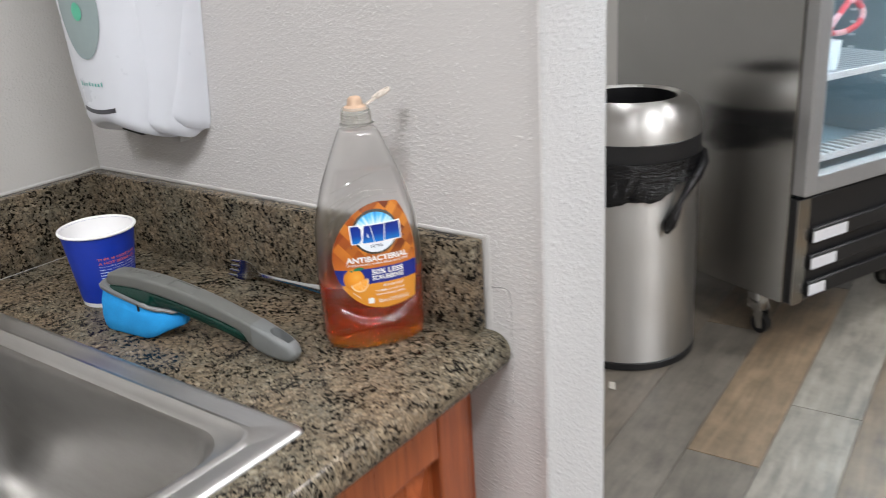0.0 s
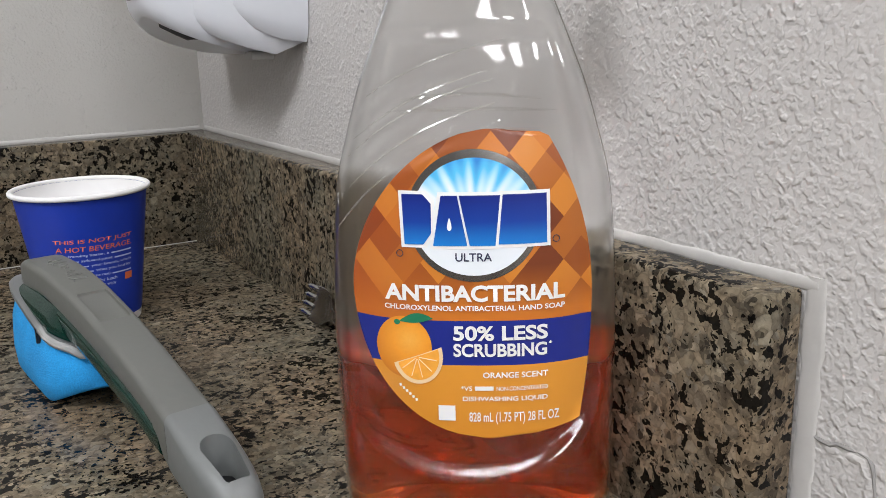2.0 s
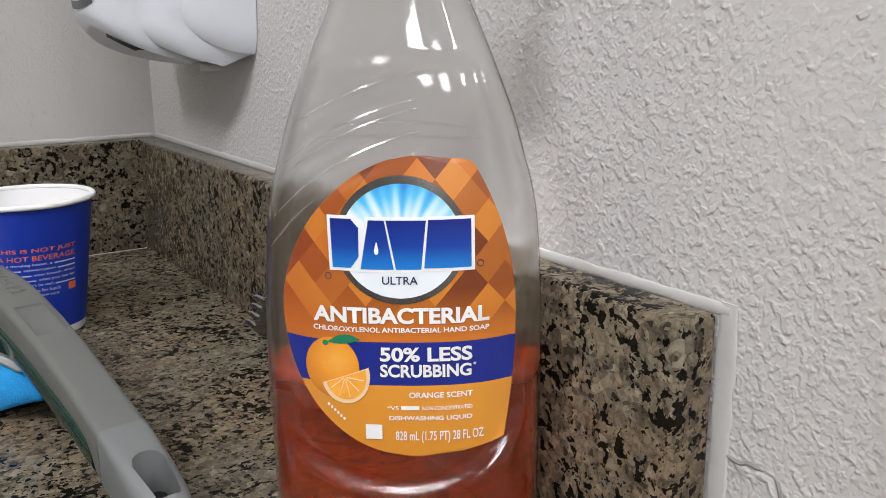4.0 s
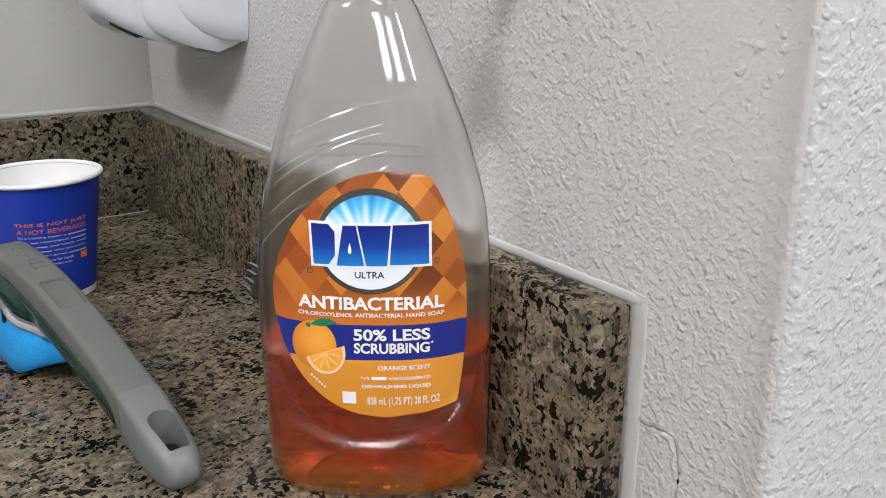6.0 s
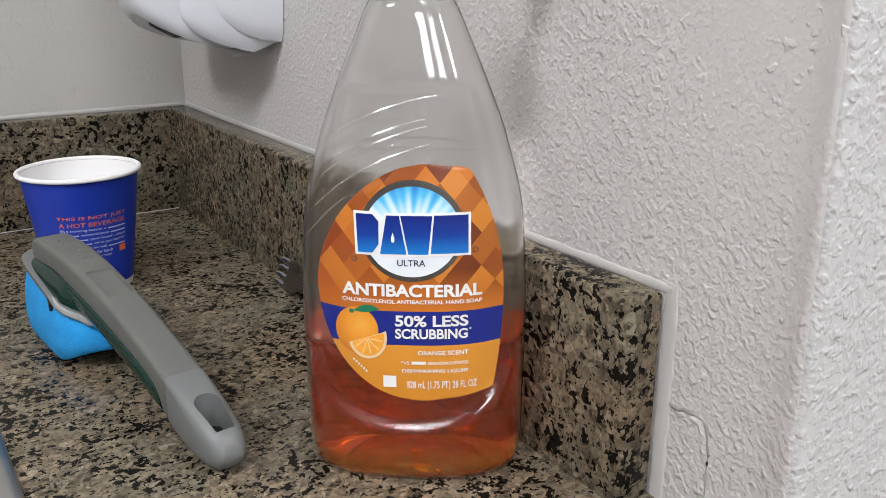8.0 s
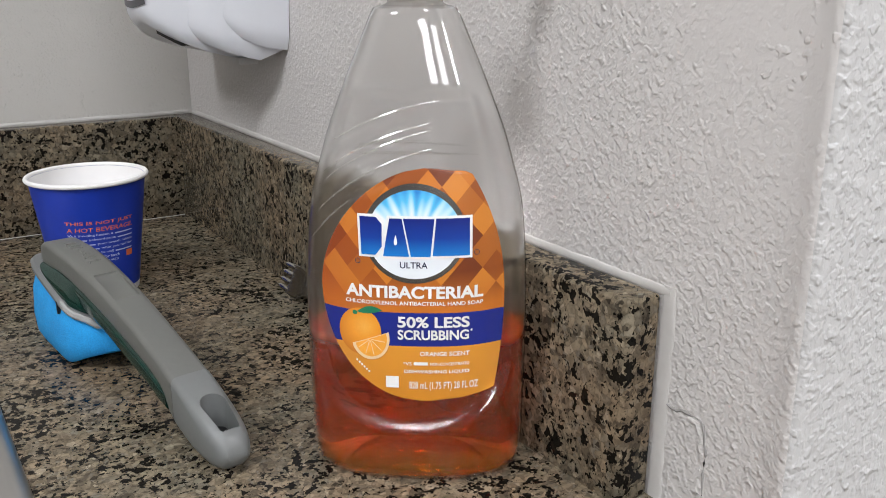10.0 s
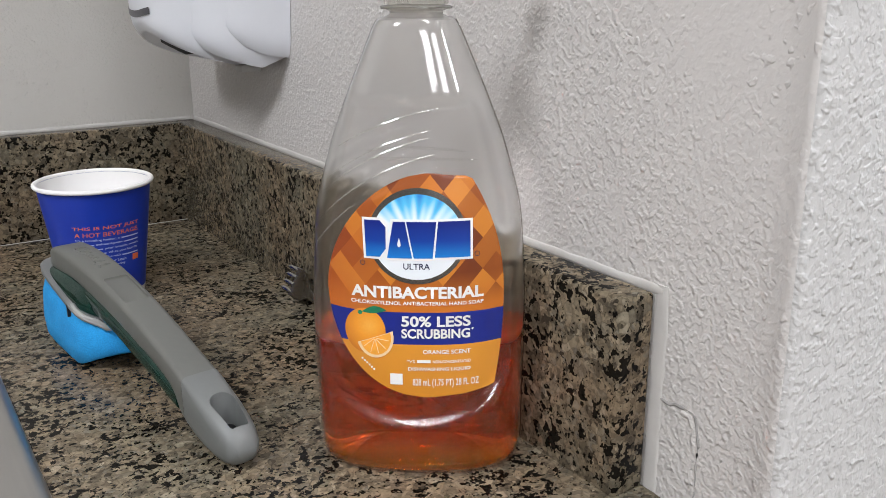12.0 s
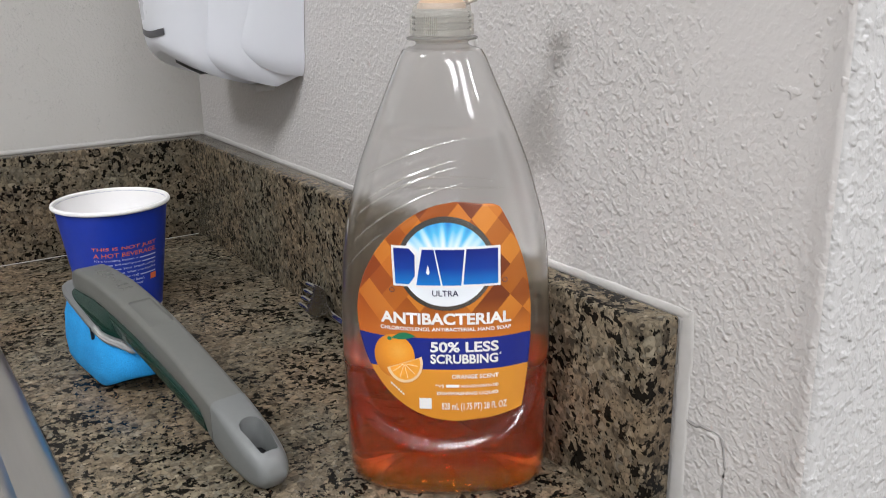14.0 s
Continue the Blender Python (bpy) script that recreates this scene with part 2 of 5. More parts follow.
WALL = wall_paint("beige_wall_paint", (0.60, 0.578, 0.562), 0.00058, 0.26, 0.62, 0.09, 270, (-0.70, -0.60, 1.085))
WALL_SMOOTH = wall_paint("beige_wall_paint_smooth", (0.54, 0.525, 0.495), 0.00045, 0.14, 0.8, 0.08, 250)
# the wall's paint at its end, base lowered to offset the strong light
END_PAINT = wall_paint("end_wall_paint", (0.52, 0.515, 0.51), 0.00066, 0.50, 0.45, 0.15, 230)
CAULK = plain("white_caulk", (0.55, 0.535, 0.515), 0.5, grain=0.06, scale=160, bump=0.0004)
CEILING = plain("ceiling_tile", (0.62, 0.61, 0.595), 0.9, grain=0.05, scale=200, bump=0.001)
CRACK = plain("shaded_crack", (0.30, 0.29, 0.28), 0.9, grain=0.15, scale=200)
GRANITE = granite()
STEEL = brushed("brushed_steel", (0.62, 0.605, 0.58), 0.40, (14, 14, 1), 0.05, 0.00004, 0.85)
# one sink steel in two tones: the basin's shade is in its base colour
SHADED_STEEL = brushed("shaded_sink_steel", (0.36, 0.35, 0.335), 0.36, (30, 1, 1))
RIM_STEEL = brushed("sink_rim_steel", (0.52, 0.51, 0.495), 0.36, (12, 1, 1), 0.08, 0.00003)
FRIDGE_STEEL = brushed("fridge_steel", (0.42, 0.418, 0.412), 0.20, (40, 40, 1), 0.08, 0.00008, 0.8, 0.0)
CHROME = plain("chrome", (0.62, 0.62, 0.62), 0.14, 1.0, 0.05)
CUTLERY = plain("cutlery_steel", (0.46, 0.46, 0.475), 0.16, 1.0, 0.10, 90)
CHERRY = cherry()
PLANK = plank_mat()
PLANK_TAN = plank_mat("tan_plank", (0.205, 0.150, 0.096))
PLANK_GREY = plank_mat("grey_plank", (0.235, 0.216, 0.182))
GROUT = plain("plank_joint", (0.05, 0.045, 0.04), 0.9)
BLACK = plain("black_plastic", (0.010, 0.010, 0.011), 0.45, grain=0.2)
WHITE_PLASTIC = plain("white_abs_plastic", (0.69, 0.71, 0.755), 0.30, grain=0.02, scale=30)
DARK_GREY = plain("dark_grey_plastic", (0.06, 0.06, 0.07), 0.35)
DRIP = plain("milky_plastic", (0.46, 0.45, 0.43), 0.35, grain=0.05, Transmission_Weight=0.4)
TEAL = plain("teal_print", (0.10, 0.42, 0.36), 0.5)
WINDOW_GREY = plain("smoked_window", (0.30, 0.37, 0.37), 0.18, grain=0.04)
GREEN_DOT = plain("green_print", (0.10, 0.48, 0.31), 0.4)
CLEAR = clear_shell("clear_pet", (0.97, 0.97, 0.965), 1.0, 0.03, 0.004, 0.70, 0.0685)
GLASS = clear_shell("door_glass", (0.93, 0.95, 0.95), 1.0, 0.02)


# ---- mesh helpers ----
def link_mesh(name, bm, material, smooth=True):
    me = bpy.data.meshes.new(name)
    bm.normal_update()
    bm.to_mesh(me)
    bm.free()
    if smooth:
        me.shade_smooth()
        me.set_sharp_from_angle(angle=radians(38))
    for m in material if isinstance(material, (list, tuple)) else (material,):
        me.materials.append(m)
    return new(name, me)


def thing(name, label, category, m=None, group=""):
    """An empty at the base of a thing, which holds its parts."""
    ob = new(name)
    ob.empty_display_size = 0.02
    ob.matrix_world = m or Matrix()
    return tagged(ob, label, category, group)


def part(name, bm, material, parent, label="", smooth=True):
    ob = link_mesh(name, bm, material, smooth)
    ob.parent = parent
    return tagged(ob, label)


def structure(name, bm, material, label="", category="", smooth=False):
    return tagged(link_mesh(name, bm, material, smooth), label, category, kind="structure")


def box(x0, y0, z0, x1, y1, z1, bevel=0.0, seg=2, bm=None):
    """A box, with rounded edges where bevel is given; added to bm if there is one."""
    own = bmesh.new()
    bmesh.ops.create_cube(own, size=1.0)
    bmesh.ops.transform(own, matrix=pose((x0 + x1) / 2, (y0 + y1) / 2, (z0 + z1) / 2) @ Matrix.Diagonal((x1 - x0, y1 - y0, z1 - z0, 1)), verts=own.verts)
    if bevel:
        bmesh.ops.bevel(own, geom=own.edges[:], offset=bevel, segments=seg, profile=0.5, affect="EDGES")
    return join(bm, own) if bm else own


def join(bm, other):
    """Adds a copy of other to bm and frees it."""
    made = [bm.verts.new(v.co) for v in other.verts]
    other.verts.index_update()
    for f in other.faces:
        bm.faces.new([made[v.index] for v in f.verts])
    other.free()
    return bm


def loft(rings, closed=True, cap0=True, cap1=True, bm=None):
    """A skin over rings of points, each with the same count."""
    bm = bm or bmesh.new()
    vs = [[bm.verts.new(p) for p in ring] for ring in rings]
    n = len(rings[0])
    for a, b in zip(vs, vs[1:]):
        for i in range(n if closed else n - 1):
            j = (i + 1) % n
            bm.faces.new((a[i], a[j], b[j], b[i]))
    if cap0:
        bm.faces.new(vs[0][::-1])
    if cap1:
        bm.faces.new(vs[-1])
    return bm


def circle(r, z, n=48, x=0.0, y=0.0):
    return [(x + r * math.cos(2 * math.pi * i / n), y + r * math.sin(2 * math.pi * i / n), z) for i in range(n)]


def lathe(profile, n=48, cap0=True, cap1=True, x=0.0, y=0.0, bm=None):
    """A turned body from rows of (radius, z)."""
    return loft([circle(r, z, n, x, y) for r, z in profile], True, cap0, cap1, bm)


def round_rect(x0, y0, x1, y1, r, z, n=8):
    pts = []
    for cx, cy, a0 in ((x1 - r, y1 - r, 0), (x0 + r, y1 - r, 90), (x0 + r, y0 + r, 180), (x1 - r, y0 + r, 270)):
        for i in range(n + 1):
            a = radians(a0 + 90 * i / n)
            pts.append((cx + r * math.cos(a), cy + r * math.sin(a), z))
    return pts


def tube(points, radius, n=8, bm=None, flat=1.0):
    """A rounded strand along points; flat squeezes it in its second direction."""
    rings = []
    pts = [Vector(p) for p in points]
    for i, p in enumerate(pts):
        d = (pts[min(i + 1, len(pts) - 1)] - pts[max(i - 1, 0)]).normalized()
        side = d.cross(Vector((0, 0, 1)))
        side = side.normalized() if side.length > 1e-4 else Vector((1, 0, 0))
        up = side.cross(d)
        r = radius[i] if isinstance(radius, (list, tuple)) else radius
        rings.append([p + side * (r * math.cos(2 * math.pi * k / n)) + up * (r * flat * math.sin(2 * math.pi * k / n)) for k in range(n)])
    return loft(rings, bm=bm)


def curve(keys, t):
    """A smooth value at t through rows of (t, value)."""
    keys = list(keys)
    if t <= keys[0][0]:
        return keys[0][1]
    for k, ((t0, v0), (t1, v1)) in enumerate(zip(keys, keys[1:])):
        if t <= t1:
            m0 = (v1 - keys[k - 1][1]) / (t1 - keys[k - 1][0]) if k else (v1 - v0) / (t1 - t0)
            m1 = (keys[k + 2][1] - v0) / (keys[k + 2][0] - t0) if k + 2 < len(keys) else (v1 - v0) / (t1 - t0)
            h, w = (t - t0) / (t1 - t0), t1 - t0
            return (2 * h**3 - 3 * h**2 + 1) * v0 + (h**3 - 2 * h**2 + h) * w * m0 + (3 * h**2 - 2 * h**3) * v1 + (h**3 - h**2) * w * m1
    return keys[-1][1]


def ease(x, a, b):
    x = min(1.0, max(0.0, (x - a) / (b - a)))
    return x * x * (3 - 2 * x)


def cut(bm, cutter):
    """bm less cutter, both as bmeshes."""
    obs = []
    for k in (bm, cutter):
        bmesh.ops.recalc_face_normals(k, faces=k.faces[:])
        me = bpy.data.meshes.new("cut")
        k.to_mesh(me)
        k.free()
        obs.append(new("cut", me))
    mod = obs[0].modifiers.new("cut", "BOOLEAN")
    mod.operation, mod.object, mod.solver = "DIFFERENCE", obs[1], "EXACT"
    bpy.context.view_layer.update()
    done = bpy.data.meshes.new_from_object(obs[0].evaluated_get(bpy.context.evaluated_depsgraph_get()))
    for ob in obs:
        me = ob.data
        bpy.data.objects.remove(ob)
        bpy.data.meshes.remove(me)
    out = bmesh.new()
    out.from_mesh(done)
    bpy.data.meshes.remove(done)
    return out


def lettering(words, u0, u1, z0, z1, where, thick=0.0, shear=0.0):
    """The words as a mesh fitted into a box of a surface; where(u, z) gives the place on it."""
    text = bpy.data.curves.new("text", "FONT")
    text.body, text.offset, text.resolution_u = words, thick, 4
    ob = new("text", text)
    bpy.context.view_layer.update()
    me = bpy.data.meshes.new_from_object(ob.evaluated_get(bpy.context.evaluated_depsgraph_get()))
    bpy.data.objects.remove(ob)
    bpy.data.curves.remove(text)
    bm = bmesh.new()
    bm.from_mesh(me)
    bpy.data.meshes.remove(me)
    xs, ys = [v.co.x for v in bm.verts], [v.co.y for v in bm.verts]
    for v in bm.verts:
        h = (v.co.y - min(ys)) / (max(ys) - min(ys))
        v.co = where(u0 + (u1 - u0) * (v.co.x - min(xs)) / (max(xs) - min(xs)) + shear * h, z0 + (z1 - z0) * h)
    return bm


def patch(left, right, z0, z1, where, rows=24, cols=24, uv=True):
    """A sheet on a surface between z0 and z1 and the borders left(z), right(z), with its own flat coordinates."""
    bm = bmesh.new()
    lay = bm.loops.layers.uv.new("flat")
    grid, flat = [], {}
    for j in range(rows + 1):
        z = z0 + (z1 - z0) * j / rows
        row = []
        for i in range(cols + 1):
            u = left(z) + (right(z) - left(z)) * i / cols
            v = bm.verts.new(where(u, z))
            flat[v] = (u * 10, z * 10)
            row.append(v)
        grid.append(row)
    for a, b in zip(grid, grid[1:]):
        for i in range(cols):
            f = bm.faces.new((a[i], a[i + 1], b[i + 1], b[i]))
            for lp in f.loops:
                lp[lay].uv = flat[lp.vert]
    return bm


def blob(outline, where, steps=1):
    """A filled flat shape from its outline, laid on a surface."""
    bm = bmesh.new()
    n = len(outline)
    cu, cz = sum(p[0] for p in outline) / n, sum(p[1] for p in outline) / n
    lay = bm.loops.layers.uv.new("flat")
    rings, flat = [], {}
    for k in range(steps + 1):
        s = (k + 0.001) / (steps + 0.001)
        ring = []
        for u, z in outline:
            q = (cu + (u - cu) * s, cz + (z - cz) * s)
            v = bm.verts.new(where(*q))
            flat[v] = (q[0] * 10, q[1] * 10)
            ring.append(v)
        rings.append(ring)
    faces = [bm.faces.new(rings[0])]
    for a, b in zip(rings, rings[1:]):
        for i in range(n):
            faces.append(bm.faces.new((a[i], b[i], b[(i + 1) % n], a[(i + 1) % n])))
    bmesh.ops.recalc_face_normals(bm, faces=faces)
    for f in bm.faces:
        for lp in f.loops:
            lp[lay].uv = flat[lp.vert]
    return bm


# ---- the rooms ----
TOP = 0.91            # worktop height
SPLASH = TOP + 0.098  # top of the upstand
END = -0.708          # where the partition ends
THICK = 0.123         # its thickness

floor = structure("floor", box(-5.2, -6.2, -0.1, 4.7, 1.4, -0.006), GROUT, "grey-brown weathered wood plank floor", "floor")
structure("ceiling", box(-5.2, -6.2, CEIL, 4.7, 1.4, CEIL + 0.1), CEILING, "white mineral ceiling", "ceiling")
structure("wall_north", box(-5.1, 0.0, 0, 0.0, 0.12, CEIL), WALL_SMOOTH, "beige painted wall with light orange-peel relief", "wall")
# plan of the partition: plaster builds up towards its rounded end corner
plan = [(0.0, 1.3), (0.0, -0.648), (-0.0001, -0.680), (-0.0004, -0.690), (-0.0009, -0.6965), (-0.0031, -0.7020), (-0.0034, -0.7038), (-0.0030, -0.7056), (-0.0015, -0.7072), (0.0004, -0.7079), (0.003, END),
        (THICK - 0.004, END), (THICK - 0.001, END + 0.001), (THICK, END + 0.004), (THICK, 1.3)]
bm = loft([[(x, y, z) for x, y in plan] for z in (0.0, CEIL)])
bmesh.ops.recalc_face_normals(bm, faces=bm.faces[:])
for f in bm.faces:
    f.material_index = 1 if f.normal.y < -0.6 else 0
structure("wall_partition", bm, [WALL, END_PAINT], "textured beige partition wall and its painted end", "wall", True)
structure("wall_west", box(-5.22, -6.2, 0, -5.1, 0.12, CEIL), WALL_SMOOTH, "beige painted wall", "wall")
structure("wall_south", box(-5.1, -6.22, 0, 4.6, -6.1, CEIL), WALL_SMOOTH, "beige painted wall", "wall")
structure("wall_east", box(4.6, -6.2, 0, 4.72, 1.4, CEIL), WALL_SMOOTH, "beige painted wall", "wall")
structure("wall_back", box(THICK, 1.3, 0, 4.6, 1.42, CEIL), WALL_SMOOTH, "beige painted wall", "wall")

# ceiling fixtures
DIFFUSER = glow("lit_diffuser", (0.965, 0.97, 1.0), 5.0)
ENAMEL = plain("white_enamel", (0.75, 0.75, 0.74), 0.4)
for lx, ly, wx, wy, watts in LIGHTS:
    fix = thing("ceiling_light", "white ceiling fixture with a lit long diffuser", "ceiling light", pose(lx, ly, CEIL), "ceiling lights")
    bm, w, h = bmesh.new(), wx / 2 + 0.002, wy / 2
    for x0, y0, x1, y1 in ((-w - 0.028, -h - 0.02, -w, h + 0.02), (w, -h - 0.02, w + 0.028, h + 0.02), (-w, -h - 0.02, w, -h + 0.02), (-w, h - 0.02, w, h + 0.02)):
        box(x0, y0, -0.04, x1, y1, -0.001, 0.003, 1, bm)
    part("frame", bm, ENAMEL, fix)
    part("diffuser", box(-w, -h + 0.02, -0.030, w, h - 0.02, -0.022), DIFFUSER, fix, "lit diffuser")


# ---- countertop and sink ----
SX0, SX1, SY0, SY1 = -0.90, -0.238, -0.612, -0.07   # sink's outer rim
HX0, HX1, HY0, HY1 = SX0 + 0.03, SX1 - 0.03, SY0 + 0.03, SY1 - 0.05


def countertop():
    top = thing("countertop", "speckled brown granite worktop with a low upstand", "countertop")
    prof = []
    r, y0, zt, zb = 0.021, -0.664, TOP, TOP - 0.042
    for i in range(13):
        a = radians(90 + 180 * i / 12)
        prof.append((y0 + r + r * math.cos(a), (zt + zb) / 2 + r * math.sin(a)))
    prof += [(-0.0005, zb), (-0.0005, zt)]
    # half-round nose in front, a cut-out for the sink
    bm = loft([[(x, y, z) for y, z in prof] for x in (-1.8, -0.0005)])
    part("slab", cut(bm, box(HX0, HY0, TOP - 0.2, HX1, HY1, TOP + 0.1)), GRANITE, top)
    part("upstand", box(-0.0205, -0.6355, TOP - 0.001, -0.0006, -0.0006, SPLASH, 0.0022, 3), GRANITE, top)
    part("upstand", box(-1.8, -0.0205, TOP - 0.001, -0.012, -0.0006, SPLASH - 0.0004, 0.0018, 3), GRANITE, top)
    return top


countertop()


def sink():
    s = thing("sink", "stainless steel drop-in sink set in the granite", "sink")

    def ring(inset, z, r):
        return round_rect(SX0 + inset, SY0 + inset, SX1 - inset, SY1 - inset, r, z)

    back = 0.032  # the faucet ledge behind the bowl

    def bowl(inset, z, r):
        return round_rect(SX0 + inset, SY0 + inset, SX1 - inset, SY1 - inset - back, r, z)

    rings = [ring(0.0, TOP + 0.0004, 0.008), ring(0.0008, TOP + 0.0022, 0.008), ring(0.0022, TOP + 0.0038, 0.008), ring(0.0042, TOP + 0.0050, 0.009), ring(0.0066, TOP + 0.0054, 0.010), ring(0.010, TOP + 0.0048, 0.012), ring(0.024, TOP + 0.0030, 0.022),
             bowl(0.0265, TOP + 0.0052, 0.024), bowl(0.0295, TOP + 0.0056, 0.025), bowl(0.0330, TOP + 0.0020, 0.027), bowl(0.0385, TOP + 0.0010, 0.031),
             bowl(0.0425, TOP - 0.002, 0.040), bowl(0.046, TOP - 0.010, 0.048), bowl(0.056, TOP - 0.09, 0.058), bowl(0.064, TOP - 0.135, 0.064),
             bowl(0.078, TOP - 0.153, 0.066), bowl(0.102, TOP - 0.163, 0.062), bowl(0.17, TOP - 0.166, 0.03)]
    part("rim", loft(rings[:12], cap0=False, cap1=False), RIM_STEEL, s, "steel rim in the lit tone")
    part("basin", loft(rings[11:], cap0=False), SHADED_STEEL, s)
    cx, cy = (SX0 + SX1) / 2, (SY0 + SY1 - back) / 2
    part("drain", lathe([(0.044, TOP - 0.1655), (0.045, TOP - 0.163), (0.040, TOP - 0.1625), (0.034, TOP - 0.165), (0.001, TOP - 0.1652)], 40, False, True, cx, cy), CHROME, s, "chrome drain")


sink()


def cabinet():
    c = thing("base_cabinet", "reddish cherry wood base cabinet under the worktop", "cabinet")
    yf = -0.612
    zt = TOP - 0.043
    part("body", box(-1.2, yf + 0.02, 0.10, -0.002, -0.01, zt - 0.24), CHERRY, c)
    bm = bmesh.new()
    for x0, x1, z0, z1 in ((-0.028, -0.001, 0.10, zt), (-0.62, -0.58, 0.10, zt), (-1.2, -1.16, 0.10, zt), (-0.58, -0.028, zt - 0.03, zt), (-0.58, -0.028, 0.10, 0.14),
                           (-1.16, -0.62, zt - 0.03, zt), (-1.16, -0.62, 0.10, 0.14)):
        box(x0, yf, z0, x1, yf + 0.02, z1, 0.0012, 1, bm)
    part("face_frame", bm, CHERRY, c)
    part("toe_kick", box(-1.2, yf + 0.07, 0.0, -0.002, yf + 0.085, 0.10), BLACK, c)
    for x1, x0 in ((-0.034, -0.31), (-0.314, -0.59)):
        d = part("door", bmesh.new(), CHERRY, c)
        z0, z1, w = 0.115, zt - 0.012, 0.052
        bm = bmesh.new()
        yd = yf - 0.019
        for a0, b0, a1, b1 in ((x0, z0, x0 + w, z1), (x1 - w, z0, x1, z1), (x0 + w, z1 - w, x1 - w, z1), (x0 + w, z0, x1 - w, z0 + w)):
            box(a0, yd, b0, a1, yf - 0.001, b1, 0.003, 2, bm)
        me = d.data
        bm.to_mesh(me)
        bm.free()
        # raised panel with sloping borders
        rings = []
        for inset, y in ((0.0, yd + 0.012), (0.006, yd + 0.013), (0.036, yd + 0.003), (0.042, yd + 0.0025)):
            a0, b0, a1, b1 = x0 + w + inset, z0 + w + inset, x1 - w - inset, z1 - w - inset
            rings.append([(a0, y, b0), (a1, y, b0), (a1, y, b1), (a0, y, b1)])
        part("panel", loft(rings, cap0=False), CHERRY, d, smooth=False)


cabinet()


def caulk_lines():
    bm = bmesh.new()
    rng = random.Random(9)

    def bead(a, b, wide, proud, steps):
        """A smeared bead on the wall, of uneven width."""
        a, b = Vector(a), Vector(b)
        up = (b - a).normalized()
        out = Vector((-1, 0, 0)) if abs(a.x) < 0.01 and abs(b.x) < 0.01 else Vector((0, -1, 0))
        side = up.cross(out)
        rings = []
        for i in range(steps + 1):
            p, w, h = a.lerp(b, i / steps), wide * rng.uniform(0.82, 1.15), proud * rng.uniform(0.8, 1.2)
            rings.append([p + side * (w * math.cos(q)) + out * (h * math.sin(q)) for q in [math.pi * k / 8 for k in range(9)]])
        loft(rings, True, True, True, bm)

    bead((0, -0.6392, TOP - 0.03), (0, -0.6392, SPLASH + 0.004), 0.0042, 0.0007, 26)
    bead((0, -0.640, SPLASH + 0.0012), (0, -0.004, SPLASH + 0.0012), 0.0024, 0.0007, 110)
    bead((-1.8, 0, SPLASH + 0.0012), (-0.004, 0, SPLASH + 0.0012), 0.0020, 0.0006, 180)
    bmesh.ops.recalc_face_normals(bm, faces=bm.faces[:])
    # thin light line where upstand and worktop meet
    box(-1.8, -0.0212, TOP, -0.022, -0.0206, TOP + 0.0005, 0.0, 1, bm)
    structure("trim", bm, CAULK, "thin white caulk bead along the upstand", "caulk", True)
    # edge of an old patch under the paint; crease shade as grey strands
    bm = bmesh.new()
    rng = random.Random(4)

    def wavy(points):
        out = []
        for (ya, za), (yb, zb) in zip(points, points[1:]):
            n = max(2, int(math.hypot(yb - ya, zb - za) / 0.004))
            for i in range(n):
                k = i / n
                out.append((0.0002, ya + (yb - ya) * k + rng.uniform(-0.0007, 0.0007), za + (zb - za) * k + rng.uniform(-0.0007, 0.0007)))
        return out

    for pts in ([(-0.641, 0.9592), (-0.648, 0.9580), (-0.655, 0.9595), (-0.661, 0.9592), (-0.6645, 0.954), (-0.6658, 0.945), (-0.6658, 0.93), (-0.6655, 0.88), (-0.664, 0.825)],
                [(-0.634, 0.822), (-0.645, 0.8195), (-0.663, 0.814), (-0.668, 0.808)]):
        line = wavy(pts)
        tube(line, [0.0008 * rng.uniform(0.4, 1.3) if 0 < i < len(line) - 1 else 0.0004 for i in range(len(line))], 7, bm)
    # the plaster is raised beside the crack
    lip = bmesh.new()
    ridge = wavy([(-0.643, 0.9560), (-0.654, 0.9565), (-0.6600, 0.9560), (-0.6626, 0.951), (-0.6634, 0.940), (-0.6632, 0.92), (-0.662, 0.88)])
    tube([(0.0019, y, z) for x, y, z in ridge], [0.0012] + [0.0024 * rng.uniform(0.8, 1.15) for _ in ridge[2:]] + [0.0012], 10, lip)
    structure("trim_ridge", lip, WALL, "raised plaster along the crack, painted like the wall", "wall ridge", True)
    structure("trim_patch", bm, CRACK, "hairline crack round an old wall patch, its shade painted grey", "wall crack", True)


caulk_lines()


# ---- dish soap bottle ----
BOTTLE_A = [(0.0, 0.0465), (0.004, 0.0493), (0.010, 0.0505), (0.03, 0.0508), (0.07, 0.0513), (0.095, 0.0508), (0.122, 0.0490), (0.134, 0.0472),
            (0.147, 0.0438), (0.161, 0.0398), (0.174, 0.0350), (0.187, 0.0298), (0.2, 0.0243), (0.211, 0.0196), (0.2145, 0.0176)]
BOTTLE_B = [(0.0, 0.0275), (0.004, 0.0305), (0.010, 0.0325), (0.025, 0.0372), (0.05, 0.0394), (0.1, 0.0394), (0.13, 0.0370), (0.15, 0.0330),
            (0.175, 0.0268), (0.2, 0.0210), (0.211, 0.0184), (0.2145, 0.0172)]
POWER = 2.5


